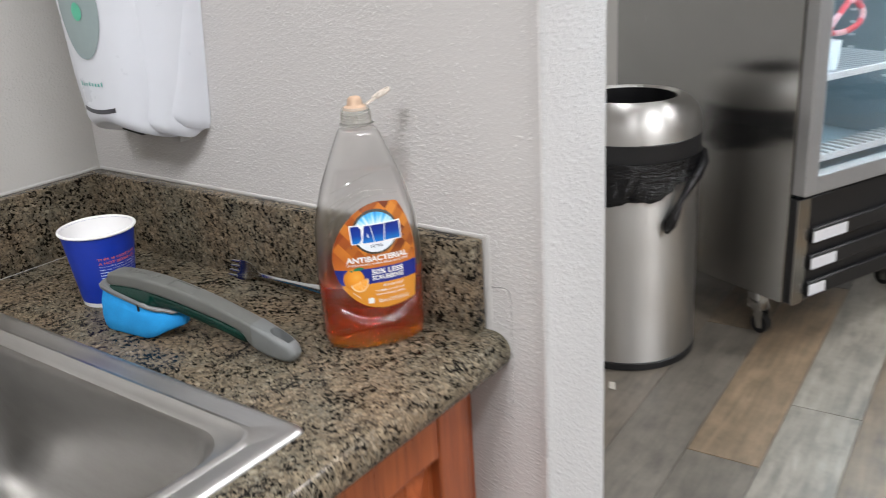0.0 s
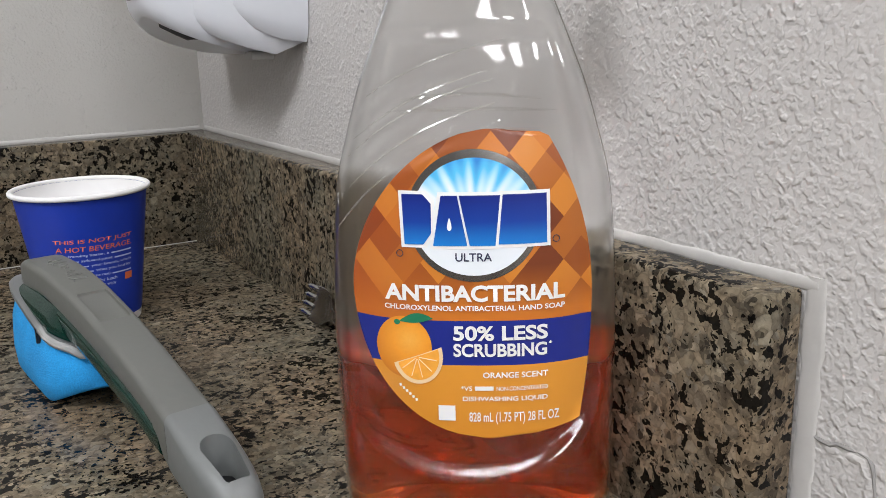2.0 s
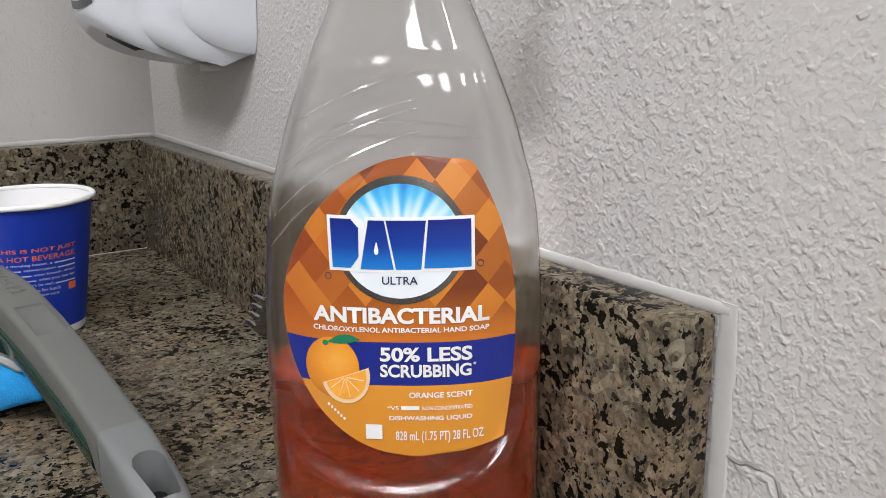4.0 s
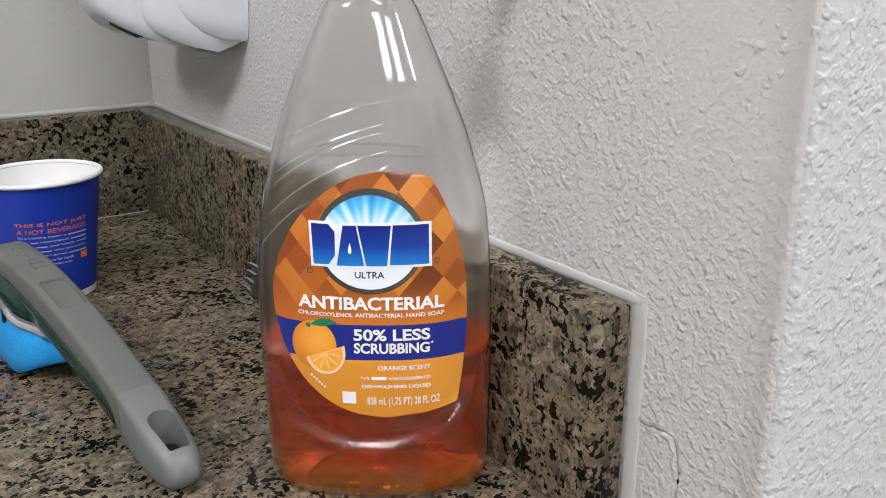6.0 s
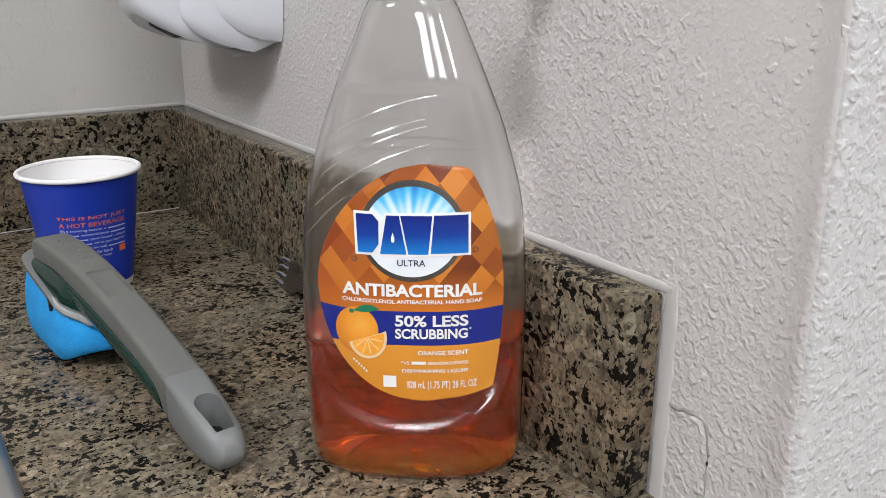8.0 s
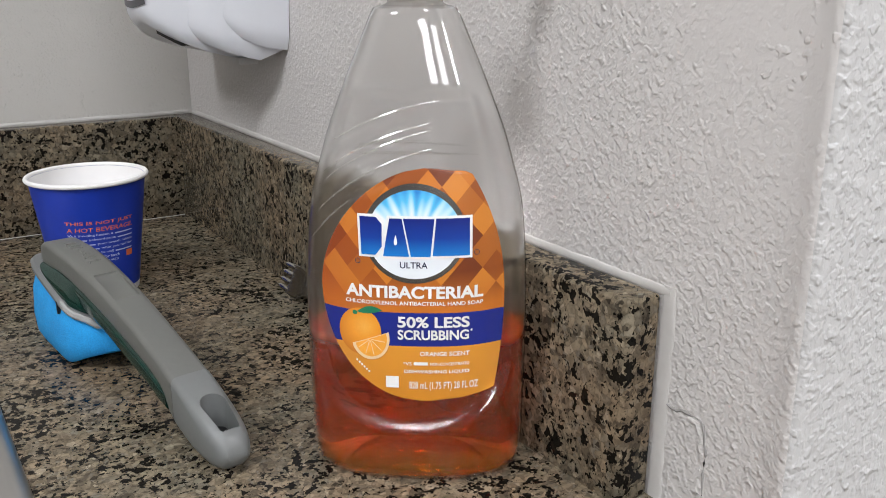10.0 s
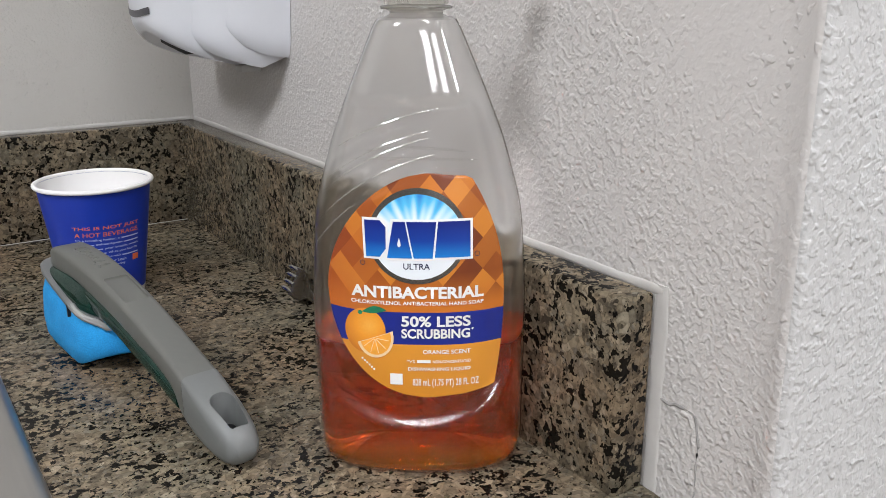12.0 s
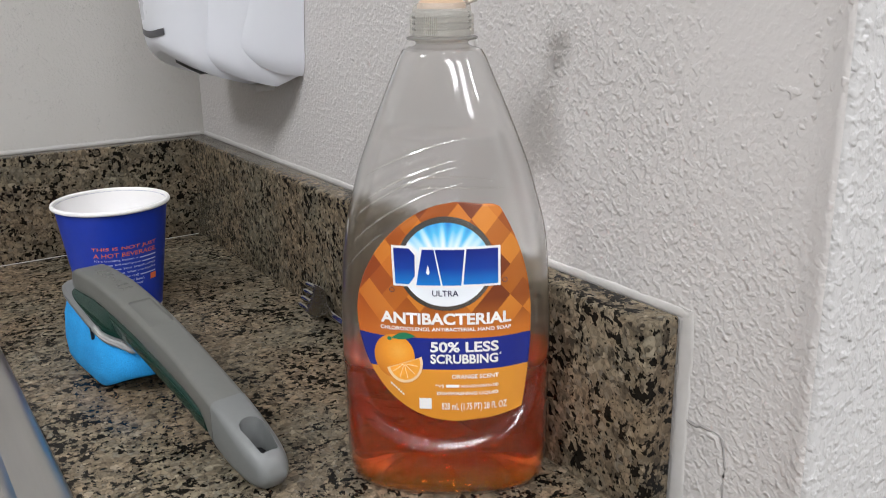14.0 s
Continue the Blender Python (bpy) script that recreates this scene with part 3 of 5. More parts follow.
def panel_dip(u, z, soft=False):
    """How far the label panel lies below the rounded body, with its curved ledge underneath."""
    side = abs(u) / min(0.0485, 0.93 * curve(BOTTLE_A, z))
    r = math.hypot(u / 0.0485, (z - 0.065) / 0.0372) if z < 0.065 else side
    dip = 0.0050 * (1 - ease(r, 0.80, 1.0)) * (1 - 0.42 * ease(z, 0.145, 0.176)) * (1 - ease(z, 0.1765, 0.1835))
    if soft:
        return 0.0049 * (1 - ease(r, 0.82, 1.55)) * (1 - ease(z, 0.152, 0.182))
    d = math.hypot(u - 0.030, z - 0.062)
    swirl = math.sin(d / 0.0062 * 6.2832) * ease(d, 0.082, 0.090) * (1 - ease(d, 0.112, 0.122)) * (1 - ease(u, -0.012, 0.004)) * ease(z, 0.128, 0.140)
    return dip - 0.0002 * swirl


def bottle_front(u, z, lift=0.0):
    a, b = curve(BOTTLE_A, z), curve(BOTTLE_B, z)
    depth = b * max(0.0, 1 - min(1.0, abs(u) / a) ** POWER) ** (1 / POWER) - panel_dip(u, z)
    return Vector((u, -depth - lift, z))


def bottle_ring(z, n, shrink=0.0, soft=False):
    a, b = curve(BOTTLE_A, z) - shrink, curve(BOTTLE_B, z) - shrink
    ring = []
    for i in range(n):
        t = 2 * math.pi * i / n
        c, s = math.cos(t), math.sin(t)
        u = a * math.copysign(abs(c) ** (2 / POWER), c)
        y = b * math.copysign(abs(s) ** (2 / POWER), s)
        if y < 0:
            y += panel_dip(u, z, soft) * ease(-y, 0.0, 0.012)
        else:
            y -= panel_dip(-u, z, soft) * ease(y, 0.0, 0.012) * 0.8
        ring.append((u, y, z))
    return ring


def label_left(z):
    if z > 0.097:
        s = min(1.0, (z - 0.097) / 0.0528)
        return -0.0421 + 0.0469 * (1 - (1 - s**1.8) ** 0.55)
    s = min(1.0, (0.097 - z) / 0.0526)
    return -0.0421 + 0.0466 * (1 - math.sqrt(1 - s * s))


def label_right(z):
    if z > 0.093:
        u = 0.0392 - 0.0165 * ((z - 0.093) / 0.057) ** 2.2
    else:
        u = 0.0392 - 0.0048 * ((0.093 - z) / 0.0486) ** 2
    if z > 0.1481:
        u = min(u, 0.0048 + 0.0182 * math.sqrt(max(0.0, (0.1498 - z) / 0.0017)))
    if z < 0.049:
        u = min(u, 0.0045 + 0.0302 * math.sqrt(max(0.0, (z - 0.0444) / 0.0046)))
    return u


def uv_split(n):
    uv = n.add("ShaderNodeUVMap")
    uv.uv_map = "flat"
    sep = n.add("ShaderNodeSeparateXYZ")
    n.link(uv.outputs[0], sep.inputs[0])
    return n.math("MULTIPLY", sep.outputs[0], 0.1), n.math("MULTIPLY", sep.outputs[1], 0.1)


def diamond_print():
    """Printed film with a harlequin of orange and brown lozenges."""
    n = Nodes("harlequin_label_film")
    u, z = uv_split(n)
    p = n.math("FLOOR", n.math("ADD", n.math("DIVIDE", u, 0.0118), n.math("DIVIDE", z, 0.0142)))
    q = n.math("FLOOR", n.math("SUBTRACT", n.math("DIVIDE", u, 0.0118), n.math("DIVIDE", z, 0.0142)))
    comb = n.add("ShaderNodeCombineXYZ")
    n.link(p, comb.inputs[0])
    n.link(q, comb.inputs[1])
    wn = n.add("ShaderNodeTexWhiteNoise")
    wn.noise_dimensions = "2D"
    n.link(comb.outputs[0], wn.inputs["Vector"])
    col = n.ramp(wn.outputs["Value"], [(0.0, (0.17, 0.036, 0.010)), (0.20, (0.30, 0.075, 0.013)), (0.40, (0.56, 0.175, 0.022)), (0.66, (0.42, 0.125, 0.018)), (0.84, (0.62, 0.22, 0.03))], "CONSTANT")
    soft = n.ramp(z, [(0.087, (0.58, 0.17, 0.02)), (0.105, (0.58, 0.17, 0.02))])
    col = n.mix(n.ramp(z, [(0.090, 1.0), (0.104, 0.0)]), col, soft)
    # redder and darker towards the left edge
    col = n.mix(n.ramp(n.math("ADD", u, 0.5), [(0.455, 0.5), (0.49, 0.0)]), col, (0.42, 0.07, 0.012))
    n.set(Base_Color=n.mix(n.math("MULTIPLY", n.noise(300, 2), 0.08), col, (0.3, 0.1, 0.02)), Roughness=0.33, Coat_Weight=0.25)
    return n.m


def fruit_print():
    n = Nodes("orange_fruit_film")
    u, z = uv_split(n)
    d = n.math("SQRT", n.math("ADD", n.math("POWER", n.math("ADD", u, 0.0222), 2.0), n.math("POWER", n.math("SUBTRACT", z, 0.0795), 2.0)))
    col = n.ramp(n.math("MULTIPLY", d, 60.0), [(0.0, (0.90, 0.44, 0.075)), (0.35, (0.86, 0.34, 0.03)), (0.85, (0.55, 0.17, 0.012))])
    n.set(Base_Color=n.mix(n.math("MULTIPLY", n.noise(900, 2), 0.25), col, (0.6, 0.2, 0.02)), Roughness=0.38)
    return n.m


def lower_print():
    n = Nodes("amber_label_film")
    u, z = uv_split(n)
    col = n.ramp(n.math("ADD", n.math("MULTIPLY", z, 7.0), n.math("MULTIPLY", u, 2.0)), [(0.28, (0.64, 0.25, 0.024)), (0.50, (0.72, 0.30, 0.035))])
    n.set(Base_Color=n.mix(n.math("MULTIPLY", n.noise(260, 2), 0.08), col, (0.45, 0.15, 0.02)), Roughness=0.33, Coat_Weight=0.25)
    return n.m


def sky_print():
    """White below, turning to bright blue with pale rays above."""
    n = Nodes("sky_blue_emblem_film")
    u, z = uv_split(n)
    dz = n.math("SUBTRACT", z, 0.116)
    ang = n.math("ARCTAN2", u, dz)
    rays = n.math("MULTIPLY", n.math("ADD", n.math("SINE", n.math("MULTIPLY", ang, 31.0)), n.math("SINE", n.math("MULTIPLY", ang, 17.3))), 0.13)
    k = n.math("ADD", n.math("MULTIPLY", n.math("SUBTRACT", z, 0.127), 62.0), rays)
    col = n.ramp(k, [(0.0, (0.78, 0.82, 0.86)), (0.25, (0.50, 0.74, 0.86)), (0.6, (0.08, 0.48, 0.78)), (1.0, (0.015, 0.22, 0.62))])
    n.set(Base_Color=n.mix(n.math("MULTIPLY", n.noise(260, 2), 0.06), col, (0.5, 0.6, 0.7)), Roughness=0.3)
    return n.m


def blue_print():
    n = Nodes("blue_emblem_film")
    k = n.math("MULTIPLY", n.math("SUBTRACT", uv_split(n)[1], 0.112), 55.0)
    n.set(Base_Color=n.ramp(k, [(0.0, (0.012, 0.20, 0.60)), (0.45, (0.007, 0.045, 0.30)), (1.0, (0.006, 0.012, 0.17))]), Roughness=0.3)
    return n.m


def liquid_mat():
    """Slightly cloudy soap: clear liquid with some scattered light in it."""
    n = Nodes("orange_red_soap")
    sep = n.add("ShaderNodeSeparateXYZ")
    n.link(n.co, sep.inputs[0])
    # light through the thin base is painted in as orange, red above
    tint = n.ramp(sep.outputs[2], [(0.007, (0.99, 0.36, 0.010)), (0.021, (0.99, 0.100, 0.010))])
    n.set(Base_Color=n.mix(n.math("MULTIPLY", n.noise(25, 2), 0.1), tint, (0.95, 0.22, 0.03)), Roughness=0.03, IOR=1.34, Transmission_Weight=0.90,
          Subsurface_Weight=1.0, Subsurface_Scale=0.05)
    n.b.inputs["Subsurface Radius"].default_value = (1.0, 0.12, 0.03)
    return n.m


FILM_WHITE = plain("white_print", (0.80, 0.80, 0.79), 0.4, grain=0.03, scale=300)
FILM_NAVY = plain("navy_print", (0.010, 0.022, 0.23), 0.33, grain=0.06, scale=300, Coat_Weight=0.25)
INK = plain("dark_ink", (0.03, 0.035, 0.08), 0.45)
BACK_LABEL = plain("dark_back_film", (0.075, 0.020, 0.012), 0.45, grain=0.10, scale=120)
FOIL = plain("silver_foil_print", (0.30, 0.285, 0.27), 0.24, 0.9, 0.35, 45)
FLESH = plain("orange_flesh_print", (0.85, 0.36, 0.045), 0.4, grain=0.25, scale=240)
PITH = plain("pith_print", (0.84, 0.60, 0.36), 0.45, grain=0.06)
LEAF = plain("leaf_print", (0.015, 0.20, 0.10), 0.4, grain=0.25, scale=120)
def milky_mat():
    """Half-clear moulded plastic."""
    n = Nodes("milky_cap_plastic")
    n.set(Base_Color=n.ramp(n.noise(90, 3), [(0.3, (0.72, 0.71, 0.67)), (0.7, (0.80, 0.79, 0.75))]), Roughness=0.32)
    tr = n.add("ShaderNodeBsdfTransparent")
    tr.inputs[0].default_value = (0.90, 0.89, 0.86, 1)
    mx = n.add("ShaderNodeMixShader")
    mx.inputs[0].default_value = 0.26
    n.link(tr.outputs[0], mx.inputs[1])
    n.link(n.b.outputs[0], mx.inputs[2])
    n.link(mx.outputs[0], n.out.inputs[0])
    return n.m


MILKY = milky_mat()
NECK = clear_shell("neck_plastic", (0.60, 0.585, 0.53), 0.8, 0.08, 0.02, 0.6)
RIB = clear_shell("rib_plastic", (0.90, 0.90, 0.89), 1.6, 0.10, 0.12)
RIDGE = clear_shell("ridge_plastic", (0.95, 0.95, 0.945), 1.0, 0.05)
SEAM = clear_shell("seam_plastic", (0.66, 0.65, 0.63), 0.5, 0.1)
CREAM = plain("cream_lid_plastic", (0.74, 0.66, 0.57), 0.38, grain=0.04, scale=120, Transmission_Weight=0.2)
PEACH = plain("peach_silicone", (0.70, 0.49, 0.34), 0.55, grain=0.06, scale=120, Transmission_Weight=0.25)


def soap_bottle():
    turn = math.degrees(math.atan2(-0.596, 0.803))
    b = thing("dish_soap_bottle", "clear plastic dish soap bottle, a third full, flip cap open", "soap bottle", pose(-0.067 - 0.0018 * 0.803, -0.546 + 0.0018 * 0.596, TOP + 0.0004, 0, 0, turn))
    n = 192
    zs = [0.0, 0.0005, 0.0015, 0.003, 0.0045, 0.0065, 0.009] + [0.012 + 0.0012 * i for i in range(168)] + [0.2145]
    rings = [[(x * 0.88, y * 0.86, 0.0022) for x, y, z in bottle_ring(0.0, n)], [(x * 0.96, y * 0.95, 0.0) for x, y, z in bottle_ring(0.0, n)]]
    rings += [bottle_ring(z, n) for z in zs[1:]]

    def necking(r, z):
        return [(r * math.cos(2 * math.pi * i / n), r * math.sin(2 * math.pi * i / n), z) for i in range(n)]

    for r, z in ((0.0172, 0.2150), (0.0160, 0.2154)):
        rings.append(necking(r, z))
    part("shell", loft(rings, cap0=True, cap1=False), CLEAR, b, "clear plastic shell").visible_shadow = False
    # ridges over the label panel
    for z0, half, rise in ((0.1548, 0.029, 0.0012), (0.1585, 0.024, 0.0022)):
        row = [(-half + 2 * half * i / 30, z0 + rise * (1 - (2 * i / 30 - 1) ** 2)) for i in range(31)]
        part("panel_ridge", tube([bottle_front(u, z) for u, z in row], [0.0001 + 0.0006 * math.sin(math.pi * i / 30) ** 0.5 for i in range(31)], 8), RIDGE, b)
    # moulded swirl ribs above the label
    for k, d in enumerate((0.083, 0.0865, 0.0925, 0.098, 0.1055, 0.1085, 0.117)):
        arc = [(0.030 + d * math.cos(a), 0.062 + d * math.sin(a)) for a in [radians(168 - 7.0 * (k % 3) - 2.0 * k - 3.0 * i) for i in range(22)]]
        arc = [(u, z) for u, z in arc if 0.092 < z < 0.178 and abs(u) < curve(BOTTLE_A, z) - 0.0015 and u < 0.012 and u < label_left(min(z, 0.1495)) - 0.0015 + (0.1 if z > 0.1515 else 0)]
        if len(arc) > 4:
            taper = [0.00012 + 0.00034 * math.sin(math.pi * i / (len(arc) - 1)) for i in range(len(arc))]
            part("swirl_rib", tube([bottle_front(u, z) for u, z in arc], taper, 6), RIB, b)
    # mould seams on both narrow sides
    for side in (-1, 1):
        part("seam", tube([(side * (curve(BOTTLE_A, z) + 0.0001), 0, z) for z in zs[5:]], 0.00045, 6), SEAM, b)
    # the soap, up to its level just behind the label's band
    level = 0.0685
    zs = [0.0042, 0.0052, 0.007, 0.010] + [0.0125 + 0.0018 * i for i in range(34)]
    lr = [[(x * 0.96, y * 0.95, 0.0012) for x, y, z in bottle_ring(0.0005, 96, 0.0010, True)], bottle_ring(0.0024, 96, 0.0009, True)] + [bottle_ring(z, 96, 0.0008, True) for z in zs if z < level - 0.0012]
    rim = bottle_ring(level, 96, 0.0008, True)
    lr += [[(x, y, level - 0.0008) for x, y, z in rim], [(x * 0.985, y * 0.975, level) for x, y, z in rim]]
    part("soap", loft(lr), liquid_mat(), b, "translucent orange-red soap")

    # the push-up in the base, an oval dome with a moulded rib across it
    dome = [[(0.0300 * k * math.cos(q), 0.0165 * k * math.sin(q), z) for q in [2 * math.pi * i / 64 for i in range(64)]] for k, z in ((1.0, 0.0016), (0.97, 0.0042), (0.88, 0.0068), (0.70, 0.0090), (0.45, 0.0102), (0.2, 0.0107))]
    part("base_dome", loft(dome, cap0=False), RIDGE, b, "clear domed base")
    for k in (0.94, 0.62):
        part("base_rib", tube([(0.0300 * k * math.cos(q), 0.0165 * k * math.sin(q), 0.0046 if k > 0.9 else 0.0098) for q in [2 * math.pi * i / 48 for i in range(49)]], 0.0005, 6), RIDGE, b)
    # assumed back label, set low and darkened as the front label's shade in the soap
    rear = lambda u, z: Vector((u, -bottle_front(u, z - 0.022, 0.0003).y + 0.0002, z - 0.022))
    part("back_label", patch(lambda z: label_left(z) * 0.9, lambda z: -label_left(z) * 0.9, 0.0446, 0.108, rear, 30, 24), BACK_LABEL, b, "assumed back label, darkened for the front label's shade")

    def on(lift):
        return lambda u, z: bottle_front(u + 0.0018, z, lift)

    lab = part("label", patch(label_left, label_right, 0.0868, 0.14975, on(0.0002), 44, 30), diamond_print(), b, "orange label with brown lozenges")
    part("band", patch(label_left, label_right, 0.0711, 0.0868, on(0.0002), 10, 30), FILM_NAVY, lab, "navy blue band")
    part("lower_field", patch(label_left, label_right, 0.04445, 0.0711, on(0.0002), 20, 30), lower_print(), lab, "amber field")

    def oval(cu, cz, ru, rz, k=56):
        return [(cu + ru * math.cos(2 * math.pi * i / k), cz + rz * math.sin(2 * math.pi * i / k)) for i in range(k)]

    part("emblem_ring", blob(oval(0.0002, 0.1219, 0.0222, 0.0216), on(0.00035), 8), FOIL, lab, "silver ring")
    part("emblem", blob(oval(0.0002, 0.1216, 0.0203, 0.0192), on(0.0005), 8), sky_print(), lab, "sky blue and white oval")
    # the brand mark as four plain blue shapes on white
    marks = [[(-0.0236, 0.1292), (-0.0165, 0.1292), (-0.0138, 0.1262), (-0.0138, 0.1165), (-0.0165, 0.1128), (-0.0228, 0.1128)],
             [(-0.0105, 0.1288), (-0.0052, 0.1288), (-0.0020, 0.1124), (-0.0132, 0.1124)],
             [(-0.0046, 0.1288), (0.0088, 0.1288), (0.0072, 0.1124), (-0.0012, 0.1124)],
             [(0.0096, 0.1290), (0.0238, 0.1290), (0.0240, 0.1128), (0.0082, 0.1128)]]

    def grown(pts, d):
        cu, cz = sum(p[0] for p in pts) / len(pts), sum(p[1] for p in pts) / len(pts)
        return [(u + math.copysign(d, u - cu), z + math.copysign(d, z - cz)) for u, z in pts]

    def dense(pts, k=5):
        out = []
        for (ua, za), (ub, zb) in zip(pts, pts[1:] + pts[:1]):
            out += [(ua + (ub - ua) * i / k, za + (zb - za) * i / k) for i in range(k)]
        return out

    blue = blue_print()
    for k, m in enumerate(marks):
        part("mark_outline", blob(dense(grown(m, 0.0011)), on(0.00062 + 0.00003 * k), 5), FILM_WHITE, lab, "white outline")
    for m in marks:
        part("mark", blob(dense(m), on(0.00082), 5), blue, lab, "plain blue shape")
    drop = [(-0.0078 + 0.0011 * math.sin(t) * (0.55 + 0.45 * math.cos(t)), 0.1196 - 0.0022 * math.cos(t)) for t in [2 * math.pi * i / 20 for i in range(20)]]
    part("drop", blob(drop, on(0.00095), 2), FILM_WHITE, lab, "white drop")

    def words(text, u0, u1, z0, z1, ink, thick=0.0):
        part("printed_text", lettering(text, u0, u1, z0, z1, on(0.0007), thick), ink, lab, "printed text", smooth=False)

    words("ULTRA", -0.0060, 0.0060, 0.1072, 0.1100, INK, 0.012)
    words("ANTIBACTERIAL", -0.0303, 0.0300, 0.0935, 0.0992, FILM_WHITE, 0.035)
    words("CHLOROXYLENOL ANTIBACTERIAL HAND SOAP", -0.0305, 0.0300, 0.0904, 0.0922, FILM_WHITE, 0.022)
    words("50% LESS", -0.0073, 0.0243, 0.0800, 0.0852, FILM_WHITE, 0.03)
    words("SCRUBBING", -0.0073, 0.0240, 0.0743, 0.0790, FILM_WHITE, 0.03)
    words("*", 0.0246, 0.0257, 0.0781, 0.0792, FILM_WHITE, 0.02)
    words("ORANGE SCENT", 0.0025, 0.0244, 0.0667, 0.0688, FILM_WHITE, 0.02)
    words("*VS", -0.0051, -0.0012, 0.0621, 0.0638, FILM_WHITE, 0.01)
    words("NON-CONCENTRATED", 0.0070, 0.0243, 0.0621, 0.0636, FILM_WHITE, 0.01)
    words("DISHWASHING LIQUID", -0.0045, 0.0243, 0.0580, 0.0600, FILM_WHITE, 0.02)
    words("828 mL (1.75 PT) 28 FL OZ", -0.0024, 0.0283, 0.0496, 0.0542, FILM_WHITE, 0.01)

    def bar(u0, u1, z0, z1, ink, name="print_bar", lift=0.0007):
        part(name, patch(lambda z: u0, lambda z: u1, z0, z1, on(lift), 2, 6), ink, lab)

    bar(-0.0003, 0.0060, 0.0622, 0.0637, FILM_WHITE)
    bar(-0.0129, -0.0071, 0.0510, 0.0566, FILM_WHITE, "white_square")
    for k in range(6):
        u, z = -0.0259 + 0.0011 * k, 0.0632 - 0.0010 * k
        part("print_bar", blob([(u - 0.0003, z - 0.0006), (u + 0.0005, z - 0.0003), (u + 0.0003, z + 0.0006), (u - 0.0005, z + 0.0003)], on(0.0007)), FILM_WHITE, lab)
    for cu, cz in ((0.0270, 0.1138), (-0.0246, 0.1096)):
        ring = bmesh.new()
        tube([on(0.0005)(cu + 0.0011 * math.cos(a), cz + 0.0011 * math.sin(a)) for a in [2 * math.pi * i / 18 for i in range(19)]], 0.00014, 5, ring)
        part("small_mark", ring, INK, lab, "tiny ring")
    # the printed fruit
    part("fruit", blob([(-0.0243 + 0.0097 * math.cos(a), 0.0770 + 0.0110 * math.sin(a)) for a in [2 * math.pi * i / 40 for i in range(40)]], on(0.0004), 6), fruit_print(), lab, "printed orange")
    wedge = [(-0.0279 + 0.0164 * i / 14, 0.0710 + 0.0065 * i / 14) for i in range(15)]
    wedge += [(-0.0197 + 0.0088 * math.cos(a), 0.0742 + 0.0102 * math.sin(a)) for a in [radians(20 - 175 * i / 22) for i in range(23)]]
    part("wedge_pith", blob(wedge, on(0.00055), 5), PITH, lab, "printed pale rind")
    cu, cz = sum(p[0] for p in wedge) / len(wedge), sum(p[1] for p in wedge) / len(wedge)
    part("wedge", blob([(cu + (u - cu) * 0.84, cz + 0.0004 + (z - cz) * 0.84) for u, z in wedge], on(0.0007), 5), FLESH, lab, "printed orange slice")
    for k in range(5):
        a = radians(-10 - 33 * k)
        tip = (-0.0197 + 0.0070 * math.cos(a), 0.0742 + 0.0082 * math.sin(a))
        part("wedge_line", tube([on(0.0008)(-0.0197 + (tip[0] + 0.0197) * q, 0.0738 + (tip[1] - 0.0738) * q) for q in (0.1, 0.5, 0.95)], 0.00016, 5), PITH, lab)
    leaf = [(-0.0257 + 0.0118 * k, 0.0862 + 0.0014 * k + 0.0024 * math.sin(math.pi * k) ) for k in [i / 14 for i in range(15)]]
    leaf += [(-0.0257 + 0.0118 * k, 0.0862 + 0.0014 * k - 0.0010 * math.sin(math.pi * k)) for k in [1 - i / 14 for i in range(1, 14)]]
    part("leaf", blob(leaf, on(0.0006), 3), LEAF, lab, "printed green leaf")
    part("leaf_stalk", blob([(-0.0264 + 0.0011 * math.cos(a), 0.0858 + 0.0010 * math.sin(a)) for a in [2 * math.pi * i / 12 for i in range(12)]], on(0.0006), 1), LEAF, lab)

    # the waisted neck with its flange, and the open flip cap above it
    part("neck", lathe([(0.0160, 0.2153), (0.0142, 0.2157), (0.0124, 0.2165), (0.0119, 0.2173), (0.0121, 0.2180), (0.0136, 0.2187), (0.0158, 0.2190), (0.0164, 0.2195), (0.0163, 0.2200),
                        (0.0155, 0.2204), (0.0131, 0.2206), (0.0129, 0.2310)], 64, False, False), NECK, b, "grey clear neck with a flange")
    for z in (0.2232, 0.2258, 0.2284):
        part("thread", tube([(0.0130 * math.cos(a), 0.0130 * math.sin(a), z + 0.0010 * a / 6.28) for a in [2 * math.pi * i / 48 for i in range(49)]], 0.0007, 6), NECK, b)
    rows = [(0.0141, 0.2209), (0.0145, 0.2212), (0.0145, 0.2292), (0.0143, 0.2300), (0.0136, 0.2306), (0.0133, 0.2314), (0.0132, 0.2336), (0.0127, 0.2345), (0.0112, 0.2350), (0.0098, 0.2352)]
    cap = part("cap", lathe(rows, 72, False, False), MILKY, b, "milky translucent cap")
    for k in range(7):
        a = radians(-118 + 3.6 * k)
        part("grip_rib", tube([(0.0146 * math.cos(a), 0.0146 * math.sin(a), z) for z in (0.2216, 0.2254, 0.2292)], 0.00022, 5), MILKY, cap)
    part("nozzle", lathe([(0.0112, 0.2325), (0.0110, 0.2344), (0.0098, 0.2358), (0.0078, 0.2368), (0.0070, 0.2385), (0.0068, 0.2408), (0.0060, 0.2432), (0.0042, 0.2446), (0.0016, 0.2450)], 36, False), PEACH, cap, "peach silicone valve")
